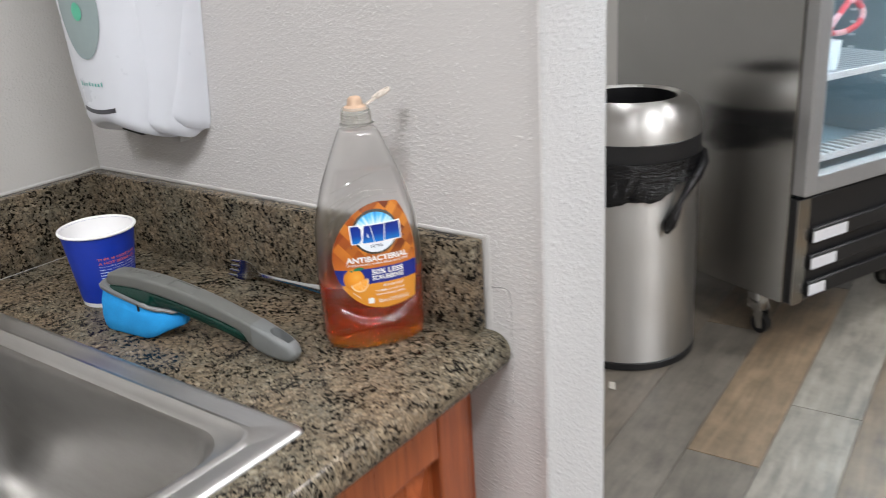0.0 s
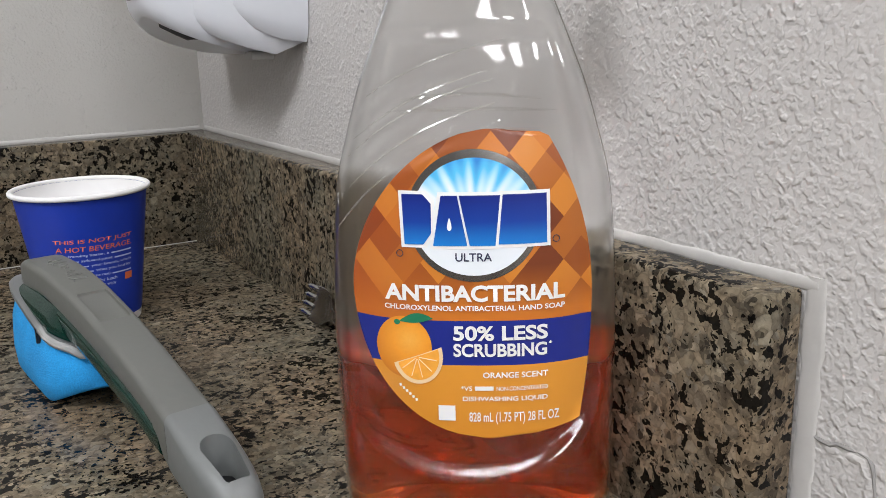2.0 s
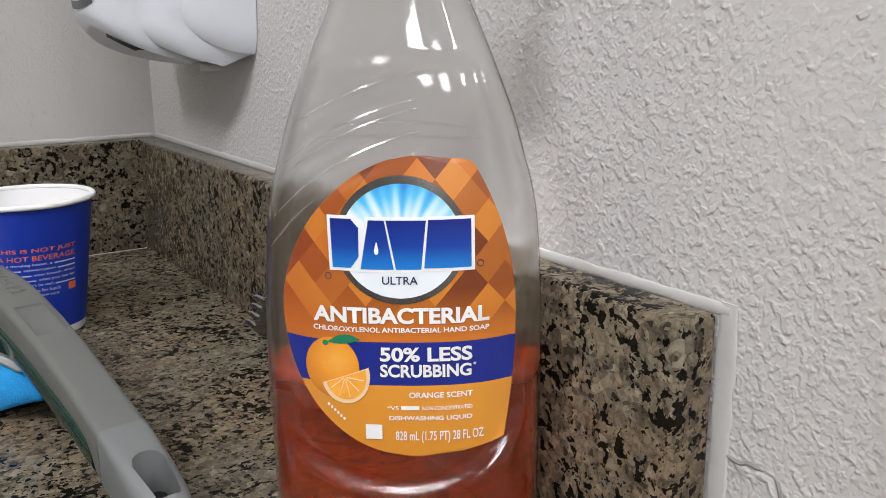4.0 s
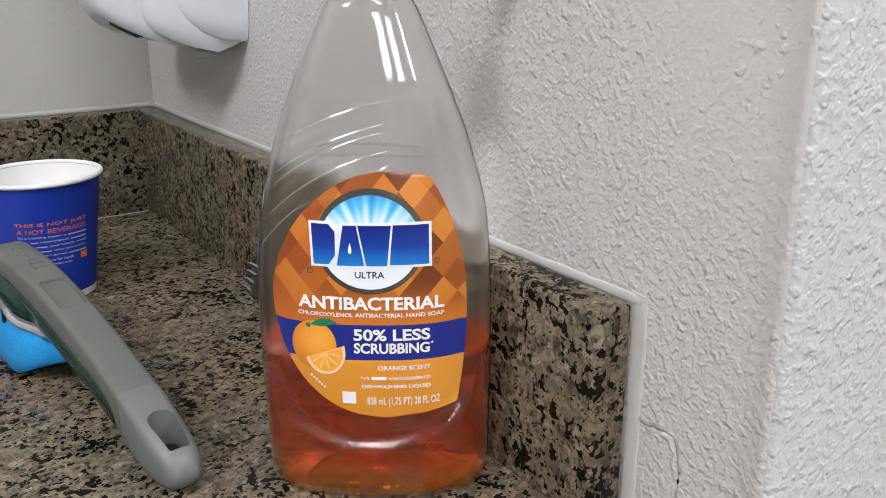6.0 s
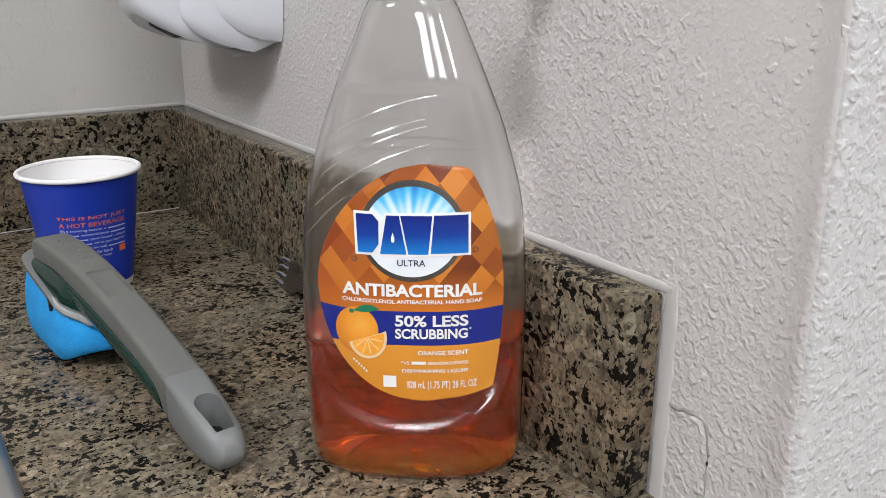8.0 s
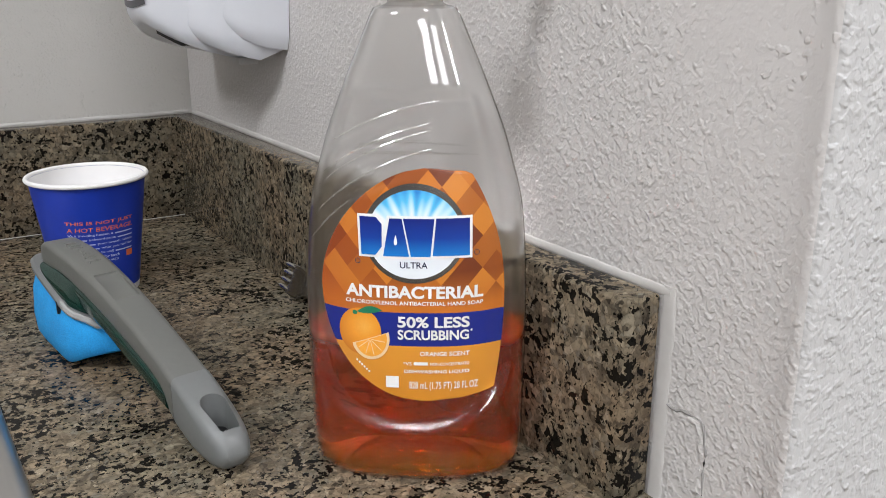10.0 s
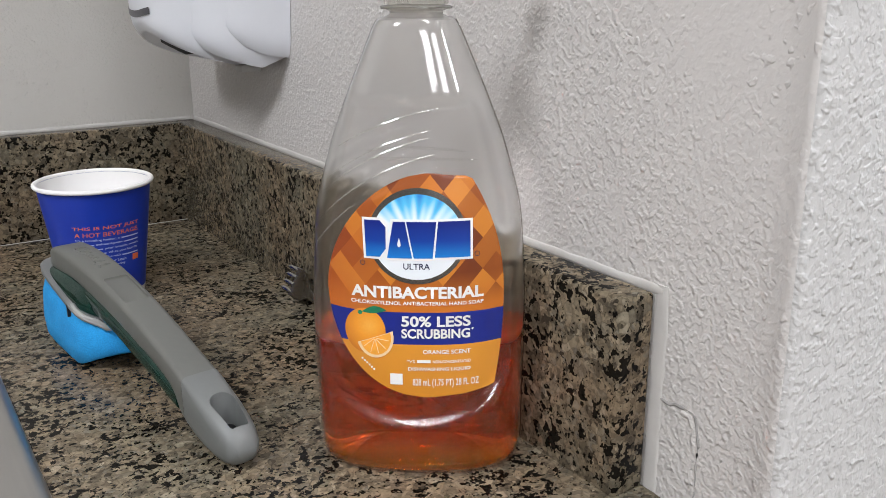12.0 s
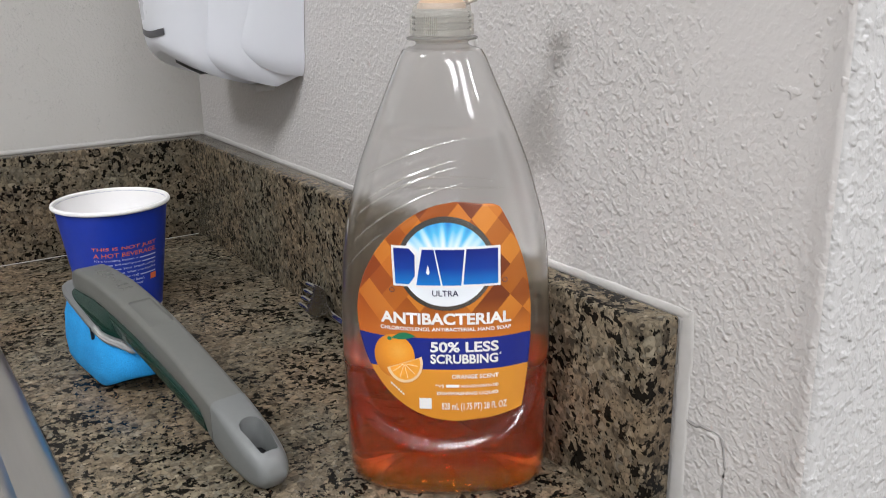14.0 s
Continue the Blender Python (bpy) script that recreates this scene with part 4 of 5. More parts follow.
    # the lid is flipped back on its hinge
    lid = lathe([(0.0008, 0.0), (0.0082, 0.0), (0.0098, 0.0008), (0.0102, 0.0026), (0.0097, 0.0036), (0.0088, 0.0034), (0.0082, 0.0022), (0.0008, 0.0019)], 40, True, True)
    bmesh.ops.scale(lid, vec=(1.0, 0.86, 1.0), verts=lid.verts)
    tongue = box(-0.0205, -0.0034, 0.0004, -0.0075, 0.0034, 0.0028, 0.0007, 2)
    join(lid, tongue)
    back = pose(0, 0, 0, 0, 0, 20) @ pose(0.0125, 0, 0.2335) @ pose(0, 0, 0, 0, -22, 0) @ pose(0.0200, 0, 0) @ pose(0, 0, 0, -14, 0, 0)
    bmesh.ops.transform(lid, matrix=back, verts=lid.verts)
    part("lid", lid, CREAM, cap, "open flip lid")
    plug = lathe([(0.0046, 0.0016), (0.0043, 0.0036), (0.0026, 0.0040)], 24, True)
    bmesh.ops.scale(plug, vec=(1.0, 0.75, 1.0), verts=plug.verts)
    bmesh.ops.transform(plug, matrix=back, verts=plug.verts)
    part("lid_plug", plug, CREAM, cap)


soap_bottle()


# ---- paper cup ----
def paper_cup():
    c = thing("paper_cup", "blue paper hot-drink cup with a white rolled rim", "cup", pose(-0.145, -0.203, TOP + 0.0004))
    CUP_BLUE = plain("blue_printed_paper", (0.006, 0.034, 0.36), 0.46, grain=0.08, scale=220, bump=0.00008)
    PAPER = plain("white_paperboard", (0.86, 0.85, 0.845), 0.55, grain=0.02, scale=150)
    ORANGE_INK = plain("orange_ink", (0.80, 0.16, 0.05), 0.5)
    PALE_INK = plain("pale_blue_ink", (0.52, 0.58, 0.78), 0.5)
    h, r0, r1 = 0.089, 0.0290, 0.0410

    def rad(z):
        return r0 + (r1 - r0) * z / h

    k = 96
    part("sleeve", lathe([(rad(0.0052), 0.0052), (rad(0.02), 0.02), (rad(0.05), 0.05), (rad(0.0865), 0.0865)], k, False, False), CUP_BLUE, c)
    part("foot", lathe([(rad(0) - 0.001, 0.006), (rad(0) - 0.001, 0.0), (rad(0) - 0.0002, 0.0), (rad(0.0052), 0.0053)], k, False, False), PAPER, c, "white bottom edge")
    part("inside", lathe([(rad(0.0865) - 0.0006, 0.0865), (rad(0.05) - 0.0006, 0.05), (rad(0.008) - 0.0006, 0.008), (0.001, 0.0075)], k, False, True), PAPER, c, "white inside")
    lip = bmesh.new()
    rr = 0.0017
    loft([[((r1 + 0.0006 + rr * math.cos(a)) * math.cos(2 * math.pi * i / k), (r1 + 0.0006 + rr * math.cos(a)) * math.sin(2 * math.pi * i / k), h - rr + rr * math.sin(a)) for i in range(k)]
          for a in [radians(200 - 300 * j / 14) for j in range(15)]], cap0=False, cap1=False, bm=lip)
    part("rim", lip, PAPER, c, "white rolled rim")

    def wrap(ang, z, lift=0.00025):
        r = rad(z) + lift
        return Vector((r * math.cos(ang), r * math.sin(ang), z))

    a0, a1 = radians(-131), radians(-54)
    part("printed_text", lettering("THIS IS NOT JUST", a0, a1, 0.0578, 0.0611, wrap, 0.012, 0.012), ORANGE_INK, c, "orange printed text", smooth=False)
    part("printed_text", lettering("A HOT BEVERAGE.", a0 + 0.02, a1, 0.0531, 0.0564, wrap, 0.008, 0.012), ORANGE_INK, c, "orange printed text", smooth=False)
    # small print: what can be read stands as words, the rest as bars; each row is (words, their first and last share of the row)
    rows = (("It's a traveling heater, a", 0.0, 0.66), ("awkward-pause", 0.30, 0.70), ("your breath, what's", 0.42, 1.0), ("what you had for", 0.47, 1.0), ("let's be real)", 0.34, 0.66),
            ("have for lunch", 0.38, 0.82), ("please enjoy", 0.48, 0.80))
    for row, (text, k0, k1) in enumerate(rows):
        z, start, stop = 0.0494 - 0.0034 * row, a0 + 0.03, a1 - (0.0 if row < 5 else 0.10)
        at = lambda k: start + (stop - start) * k
        part("printed_text", lettering(text, at(k0), at(k1), z, z + 0.0022, wrap, 0.012), PALE_INK, c, "pale printed text", smooth=False)
        for b0, b1 in ((0.0, 0.5 * k0 - 0.02), (0.5 * k0 + 0.02, k0 - 0.03), (k1 + 0.03, 1.0 if row < 5 else k1)):
            if b1 - b0 > 0.06:
                part("print_bar", patch(lambda q: at(b0), lambda q: at(b1), z + 0.0004, z + 0.0013, wrap, 1, 5), PALE_INK, c)
    part("print_square", patch(lambda q: a1 - 0.15, lambda q: a1 + 0.02, 0.0305, 0.0352, wrap, 2, 6), ORANGE_INK, c, "orange square")


paper_cup()


# ---- scrub brush ----
def scrub_brush():
    base, tail = Vector((-0.184, -0.283)), Vector((-0.1530, -0.512))
    d = (tail - base).normalized()
    b = thing("scrub_brush", "grey dish wand with a blue sponge pad, lying on the worktop", "scrub brush",
              pose(base.x, base.y, TOP + 0.0004, 0, 0, math.degrees(math.atan2(d.y, d.x))))
    SPONGE = Nodes("blue_sponge")
    cells = SPONGE.noise(900, 3, 0.7)
    SPONGE.set(Base_Color=SPONGE.ramp(SPONGE.math("ADD", SPONGE.math("MULTIPLY", cells, 0.6), SPONGE.math("MULTIPLY", SPONGE.noise(60, 3), 0.4)),
                                      [(0.3, (0.006, 0.22, 0.56)), (0.7, (0.015, 0.36, 0.80))]), Roughness=0.85)
    SPONGE.bump(cells, 0.0009, 0.9)
    GREY = plain("grey_rubber_plastic", (0.124, 0.126, 0.115), 0.48, grain=0.07, scale=260, bump=0.00012)
    GREY2 = plain("light_grey_plastic", (0.146, 0.153, 0.150), 0.42, grain=0.05, scale=260, bump=0.00008)
    BRACKET = plain("clear_grey_plastic", (0.33, 0.34, 0.34), 0.25, grain=0.05, Transmission_Weight=0.35)
    PLATE = plain("mid_grey_plastic", (0.14, 0.145, 0.148), 0.35, grain=0.05)
    GREEN = plain("green_tank_plastic", (0.002, 0.030, 0.021), 0.12, grain=0.2, scale=50, Transmission_Weight=0.2, Specular_IOR_Level=0.35)

    plan = [(-0.012, -0.011), (-0.006, -0.0175), (0.030, -0.0187), (0.056, -0.0192), (0.069, -0.0178), (0.080, -0.0110), (0.089, -0.0030), (0.092, 0.004), (0.086, 0.015), (0.068, 0.022), (0.030, 0.0235), (-0.006, 0.0215), (-0.012, 0.015)]
    for _ in range(4):
        # round off the corners
        plan = [(a[0] * k + b2[0] * (1 - k), a[1] * k + b2[1] * (1 - k)) for a, b2 in zip(plan, plan[1:] + plan[:1]) for k in (0.76, 0.24)]

    def pad_ring(grow, z):
        """A pad with a slanted near end, higher at the tip; its sole lifts at the near end."""
        return [(0.040 + (x - 0.040) * (1 + grow / 0.052), 0.0025 + (y - 0.0025) * (1 + grow / 0.0205), z * (1.36 - 5.6 * x) + 0.0140 * ease(x, 0.050, 0.096) * (1 - z / 0.036)) for x, y in plan]

    rings = [pad_ring(-0.006, 0.0), pad_ring(-0.0015, 0.0008), pad_ring(0.0004, 0.004), pad_ring(0.0012, 0.012), pad_ring(0.0, 0.024), pad_ring(-0.0025, 0.031), pad_ring(-0.006, 0.034), pad_ring(-0.02, 0.0345)]
    part("sponge_pad", loft(rings), SPONGE.m, b, "bright blue sponge")
    part("pad_plate", loft([pad_ring(-0.006, 0.0336), pad_ring(-0.0006, 0.0342), pad_ring(-0.0004, 0.0366), pad_ring(-0.0022, 0.0380), pad_ring(-0.016, 0.0380)]), PLATE, b, "clear grey mounting plate")
    def tank_ring(k):
        """The tank fills the wedge between plate and grip."""
        q = k / 8
        ring = []
        for i in range(64):
            t = 2 * math.pi * i / 64
            c, s = math.cos(t), math.sin(t)
            x = 0.037 + (0.044 - 0.010 * q * q) * math.copysign(abs(c) ** 0.6, c)
            w = (0.0185 - 0.0080 * q ** 1.5) * (1 - 0.5 * ease(x, 0.056, 0.095))
            low = 0.0378 * (1.36 - 5.6 * x)
            ring.append((x, 0.0025 - 0.0025 * q + w * math.copysign(abs(s) ** 0.6, s), low + (max(low + 0.002, 0.0525 - 0.06 * max(0.0, x - 0.03)) - low) * q))
        return ring

    part("tank", loft([tank_ring(k) for k in range(9)]), GREEN, b, "dark green soap tank")
    TOPZ = [(-0.003, 0.0560), (0.001, 0.0630), (0.008, 0.0655), (0.02, 0.0662), (0.05, 0.0658), (0.09, 0.0615), (0.13, 0.0535), (0.17, 0.0425), (0.2, 0.0325), (0.222, 0.0250), (0.2335, 0.0185), (0.2375, 0.011)]
    BOTZ = [(-0.003, 0.050), (0.001, 0.0495), (0.010, 0.0500), (0.04, 0.0515), (0.08, 0.0470), (0.13, 0.0375), (0.178, 0.025), (0.186, 0.0145), (0.2, 0.0075), (0.215, 0.0025), (0.228, 0.0008), (0.2345, 0.003), (0.2375, 0.008)]
    WIDE = [(-0.003, 0.0086), (0.002, 0.0104), (0.02, 0.0112), (0.06, 0.0112), (0.10, 0.0106), (0.16, 0.0102), (0.195, 0.0106), (0.222, 0.0106), (0.2335, 0.0086), (0.2375, 0.0052)]

    def section(s, inset=0.0, top=None, bot=None):
        zt, zb, w = (top or curve(TOPZ, s)) - inset, (bot or curve(BOTZ, s)) + inset, curve(WIDE, s) - inset
        r = min(0.0034 + 0.0042 * ease(s, 0.192, 0.228), (zt - zb) * 0.45, w * 0.75)
        return [(s, y, z) for y, z, _ in round_rect(-w, zb, w, zt, r, 0, 4)]

    n = 40
    grip = loft([section(-0.003 + (0.1905 + 0.003) * i / n) for i in range(n + 1)])
    pocket = box(-0.0165, -0.0072, -0.0019, 0.0165, 0.0072, 0.02, 0.0016, 2)
    bmesh.ops.transform(pocket, matrix=pose(0.1010, 0, 0.0596) @ pose(0, 0, 0, 0, 10.5, 0), verts=pocket.verts)
    part("grip", cut(grip, pocket), GREY, b, "matt grey grip")
    end = loft([section(0.191 + (0.2375 - 0.191) * i / 24, 0.0, curve(TOPZ, 0.191 + (0.2375 - 0.191) * i / 24) + 0.0007) for i in range(25)])
    # the slot is round towards the head and straight at the tail
    edge = [(0.0108, -0.0050), (0.0118, -0.0040), (0.0118, 0.0040), (0.0108, 0.0050)] + [(-0.0045 - 0.0066 * math.sin(a), 0.0066 * math.cos(a)) for a in [math.pi * i / 14 for i in range(15)]]
    slot = loft([[(0.2190 + x * q, 0.0005 + y * q, z) for x, y in edge] for z, q in ((-0.01, 1.12), (0.012, 1.06), (0.022, 1.0), (0.06, 1.0))])
    # a black sheet inside the slot stands in for its shade
    part("slot_shade", box(0.2085, -0.0062, 0.0110, 0.2305, 0.0068, 0.0120), BLACK, b, "black sheet for the slot's shade")
    part("handle_end", cut(end, slot), GREY2, b, "light grey end with a hanging slot")
    # the green tube under the grip
    part("tube", loft([section(s, 0.0, zb + 0.0005, zb - 0.011) for s, zb in [(0.03 + 0.152 * i / 16, curve(BOTZ, min(0.176, 0.03 + 0.152 * i / 16))) for i in range(17)]]), GREEN, b, "translucent green tube")
    # moulded script on the grip, unreadable
    script = []
    for i in range(121):
        q = i / 120
        u = 0.022 + 0.046 * q + 0.0022 * math.sin(q * 44)
        script.append((u, 0.0012 - (0.0026 + 0.0016 * math.sin(q * 9)) * math.cos(q * 44), curve(TOPZ, u) + 0.0001))
    part("moulded_mark", tube(script, 0.00038, 6), GREY, b)
    for side in (-1, 1):
        part("clip", box(0.048, 0.0025 + side * 0.0203 - 0.001, 0.031, 0.0495, 0.0025 + side * 0.0203 + 0.001, 0.039), BLACK, b)
    part("latch", tube([(0.054, -0.0170, 0.0395), (0.062, -0.0172, 0.0372), (0.070, -0.0150, 0.0352), (0.078, -0.0105, 0.0335), (0.086, -0.0080, 0.0322), (0.090, -0.0020, 0.0318)], 0.0021, 8), BRACKET, b)


scrub_brush()


# ---- fork ----
def fork():
    f = thing("fork", "stainless steel fork lying against the upstand", "fork", pose(-0.031, -0.334, TOP + 0.0135, 0, 0, -90) @ pose(0, 0, 0, 66, 0, 0))

    def height(s):
        return curve([(-0.056, -0.0020), (-0.048, -0.0042), (-0.040, -0.0054), (-0.030, -0.0058), (-0.020, -0.0050), (-0.008, -0.002), (0.012, 0.004), (0.05, 0.0025), (0.12, -0.004)], s)

    HALF = [(-0.040, 0.0112), (-0.031, 0.0116), (-0.018, 0.0100), (-0.009, 0.0060), (-0.001, 0.0036), (0.012, 0.0028), (0.03, 0.0026), (0.07, 0.0034), (0.105, 0.0056), (0.117, 0.0050), (0.121, 0.0025)]
    rings = []
    for i in range(50):
        s = -0.040 + 0.161 * i / 49
        w, z = curve(HALF, s), height(s)
        rings.append([(s, y, z + 0.0016 * (abs(y) / max(w, 0.004)) ** 2 * (1 if s < 0 else 0) + dz) for y, dz in
                      [(w * math.cos(a), 0.0009 * math.sin(a)) for a in [2 * math.pi * k / 20 for k in range(20)]]])
    part("handle", loft(rings), CUTLERY, f)
    for k in range(4):
        y = -0.0090 + 0.0060 * k
        pts = [(-0.038 - 0.0135 * i / 12, y * (1 - 0.06 * i / 12), height(-0.038 - 0.0135 * i / 12) + 0.0009) for i in range(13)]
        part("tine", tube(pts, [0.0021 - 0.0003 * i / 12 - 0.0010 * max(0, i - 10) / 2 for i in range(13)], 8, None, 0.45), CUTLERY, f)


fork()


# ---- wall soap dispenser ----
def soap_dispenser():
    d = thing("soap_dispenser", "white wall-mounted automatic soap dispenser with a grey window", "soap dispenser", pose(0.0, -0.171, 1.076))
    # local: x away from the wall is negative, z up from the underside
    def shell_at(t, k, depth, half, bottom, lean, z1, flare, front, draw, taper=0.0):
        """A place on a half-round shell that hangs on the wall; its underside rises towards the front, and its sides draw in at the foot."""
        y, x = math.cos(t), math.sin(t) ** front
        zb = bottom + lean * (1 - max(0.0, 1 - x**1.6) ** 0.625)
        zb = max(zb, 0.009 * (1 - depth * x / 0.014))
        zz = zb + (z1 - zb) * k**1.6
        rise = zz - zb
        depth = depth * (1 - taper * ease(zz, 0.05, 0.25))
        pull = 0.007 * (1 - min(1.0, rise / 0.014)) ** 2
        grow = 1 + flare * (zz / 0.25)
        foot = 1 - draw * (1 - ease(rise, -0.01, 0.07))
        return (-max(0.0005, (depth - pull) * x * (1 + 0.4 * (grow - 1))), (half - pull * 0.5) * foot * math.copysign(abs(y) ** 0.8, y) * grow, zz)

    def shell(*shape):
        bm = loft([[shell_at(math.pi * i / 40, j / 30, *shape) for i in range(41)] for j in range(31)], closed=False, cap0=True, cap1=True)
        bmesh.ops.recalc_face_normals(bm, faces=bm.faces[:])
        return bm

    FRONT = (0.0915, 0.0665, -0.0010, 0.029, 0.29, 0.27, 0.50, 0.14)
    part("back_housing", shell(0.066, 0.0790, 0.0085, 0.034, 0.30, 0.30, 0.50, 0.0, 0.72), WHITE_PLASTIC, d)
    part("side_cover", shell(0.077, 0.0770, -0.0005, 0.028, 0.295, 0.29, 0.50, 0.06), WHITE_PLASTIC, d)
    front = part("front_cover", shell(*FRONT), WHITE_PLASTIC, d)

    def face(y, z, lift=0.0008):
        """On the front cover."""
        depth, half, bottom, lean, z1, flare, power, draw = FRONT
        rise = z - bottom - lean
        wide = half * (1 - draw * (1 - ease(rise, -0.01, 0.07))) * (1 + flare * z / 0.25)
        t = math.acos(min(0.999, abs(y) / wide) ** 1.25)
        x = math.sin(t) ** power
        pull = 0.007 * (1 - min(1.0, max(0.0, z - bottom - lean) / 0.014)) ** 2
        return Vector((-(depth - pull) * x * (1 + 0.4 * flare * z / 0.25) - lift, y, z))

    at = lambda lift: (lambda y, z: face(y, z, lift))
    slot = [(0.029 - 0.058 * k, 0.0475 - 0.0032 * math.sin(math.pi * k)) for k in [i / 14 for i in range(15)]]
    slot += [(-0.029 + 0.058 * k, 0.0425 - 0.0034 * math.sin(math.pi * k)) for k in [i / 14 for i in range(15)]]
    part("sensor_slot", blob(slot, at(0.0009), 3), DARK_GREY, front, "dark sensor slot")
    for k in range(8):
        y = 0.0225 - 0.0055 * k
        hi = 0.0052 if k in (0, 3, 7) else 0.0036
        part("logo_bar", patch(lambda z: y, lambda z: y - 0.0024, 0.0715, 0.0715 + hi, at(0.0009), 1, 2), TEAL, front, "teal logo bar")
    part("window", blob([(-0.001 + 0.036 * math.cos(a), 0.166 + 0.064 * math.sin(a)) for a in [2 * math.pi * i / 48 for i in range(48)]], at(0.0012), 6), WINDOW_GREY, front, "grey oval window")
    part("window_mark", blob([(-0.003 + 0.0085 * math.cos(a), 0.155 + 0.010 * math.sin(a)) for a in [2 * math.pi * i / 28 for i in range(28)]], at(0.0022), 2), GREEN_DOT, front, "green round mark")
    # underside: dark opening towards the front and the milky outlet by the wall
    part("outlet_slot", tube([(x * 0.955, y * 0.94, z + 0.0002) for x, y, z in [shell_at(math.pi * (0.60 + 0.20 * i / 14), 0.0, *FRONT) for i in range(15)]], [0.001] + [0.0040] * 11 + [0.0026, 0.0016, 0.0008], 8), BLACK, d, "black opening")
    part("drip_lip", box(-0.034, -0.062, -0.0016, -0.018, -0.048, 0.004, 0.0010, 2), DRIP, d, "milky drip lip")
    part("back_plate", box(-0.010, -0.066, 0.014, -0.0004, 0.066, 0.28, 0.003, 2), DARK_GREY, d)


soap_dispenser()


# ---- other room: waste bin, bag, fridge ----
BIN = (1.715, -0.005)


def waste_bin():
    b = thing("waste_bin", "round brushed steel waste bin with a domed open top", "waste bin", pose(BIN[0], BIN[1], 0))
    r = 0.207
    part("base_ring", lathe([(r - 0.004, 0.0), (r + 0.004, 0.002), (r + 0.004, 0.022), (r - 0.002, 0.026)], 72), BLACK, b, "black rubber base")
    part("drum", lathe([(r, 0.024), (r, 0.2), (r, 0.45), (r, 0.628)], 72, False, False), STEEL, b, "brushed steel drum")
    part("band", lathe([(r - 0.002, 0.615), (r + 0.003, 0.618), (r + 0.003, 0.688), (r - 0.001, 0.693)], 72, False, False), BLACK, b, "black band under the dome")
    part("dome", lathe([(r + 0.001, 0.690), (r + 0.002, 0.706), (r - 0.001, 0.736), (r - 0.012, 0.765), (r - 0.030, 0.784), (r - 0.050, 0.795), (r - 0.064, 0.797),
                        (r - 0.070, 0.792), (r - 0.0705, 0.788)], 72, False, False), STEEL, b, "polished dome")
    part("inner_liner", lathe([(r - 0.0715, 0.790), (r - 0.069, 0.76), (r - 0.05, 0.70), (r - 0.012, 0.66), (r - 0.012, 0.05), (0.001, 0.048)], 48, False, True), BLACK, b, "black lining")


waste_bin()


def bin_bag():
    BAG = Nodes("black_bag_film")
    folds = BAG.noise(9, 5, 0.7, BAG.mapped((1, 1, 6)), 1.5)
    BAG.set(Base_Color=BAG.ramp(folds, [(0.3, (0.002, 0.002, 0.0025)), (0.7, (0.006, 0.006, 0.007))]), Roughness=0.10)
    BAG.b.inputs["Specular IOR Level"].default_value = 0.4
    BAG.bump(folds, 0.007, 0.9)
    r, k = 0.211, 180
    rings = []
    rng = random.Random(2)
    ph = [rng.uniform(0, 6.28) for _ in range(6)]
    for j in range(15):
        q = j / 14
        ring = []
        for i in range(k):
            t = 2 * math.pi * i / k
            hem = 0.538 + 0.042 * math.cos(t + radians(65)) + 0.018 * math.sin(3 * t + ph[1]) + 0.008 * math.sin(9 * t + ph[2])
            z = 0.640 - (0.640 - hem) * q
            fold = 0.006 * q * abs(math.sin(14 * t + ph[3] + 3 * q)) + 0.004 * math.sin(37 * t + ph[4] + 5 * q) * q
            ring.append(((r + 0.002 + fold) * math.cos(t), (r + 0.002 + fold) * math.sin(t), z))
        rings.append(ring)
    bag = thing("bin_bag", "black plastic bag folded over the bin's edge, tied in a knot", "bin bag", pose(BIN[0], BIN[1], 0))
    part("film", loft(rings, cap0=False, cap1=False), BAG.m, bag)
    hang = [((r + out) * math.cos(radians(a)), (r + out) * math.sin(radians(a)), z) for a, out, z in
            ((-72, 0.004, 0.632), (-84, 0.010, 0.612), (-97, 0.014, 0.588), (-108, 0.015, 0.556), (-115, 0.013, 0.522), (-120, 0.014, 0.490), (-124, 0.013, 0.460), (-126, 0.010, 0.436))]
    part("knot", tube(hang, [0.012, 0.018, 0.017, 0.013, 0.009, 0.016, 0.019, 0.008], 12), BAG.m, bag, "twisted knot")


bin_bag()


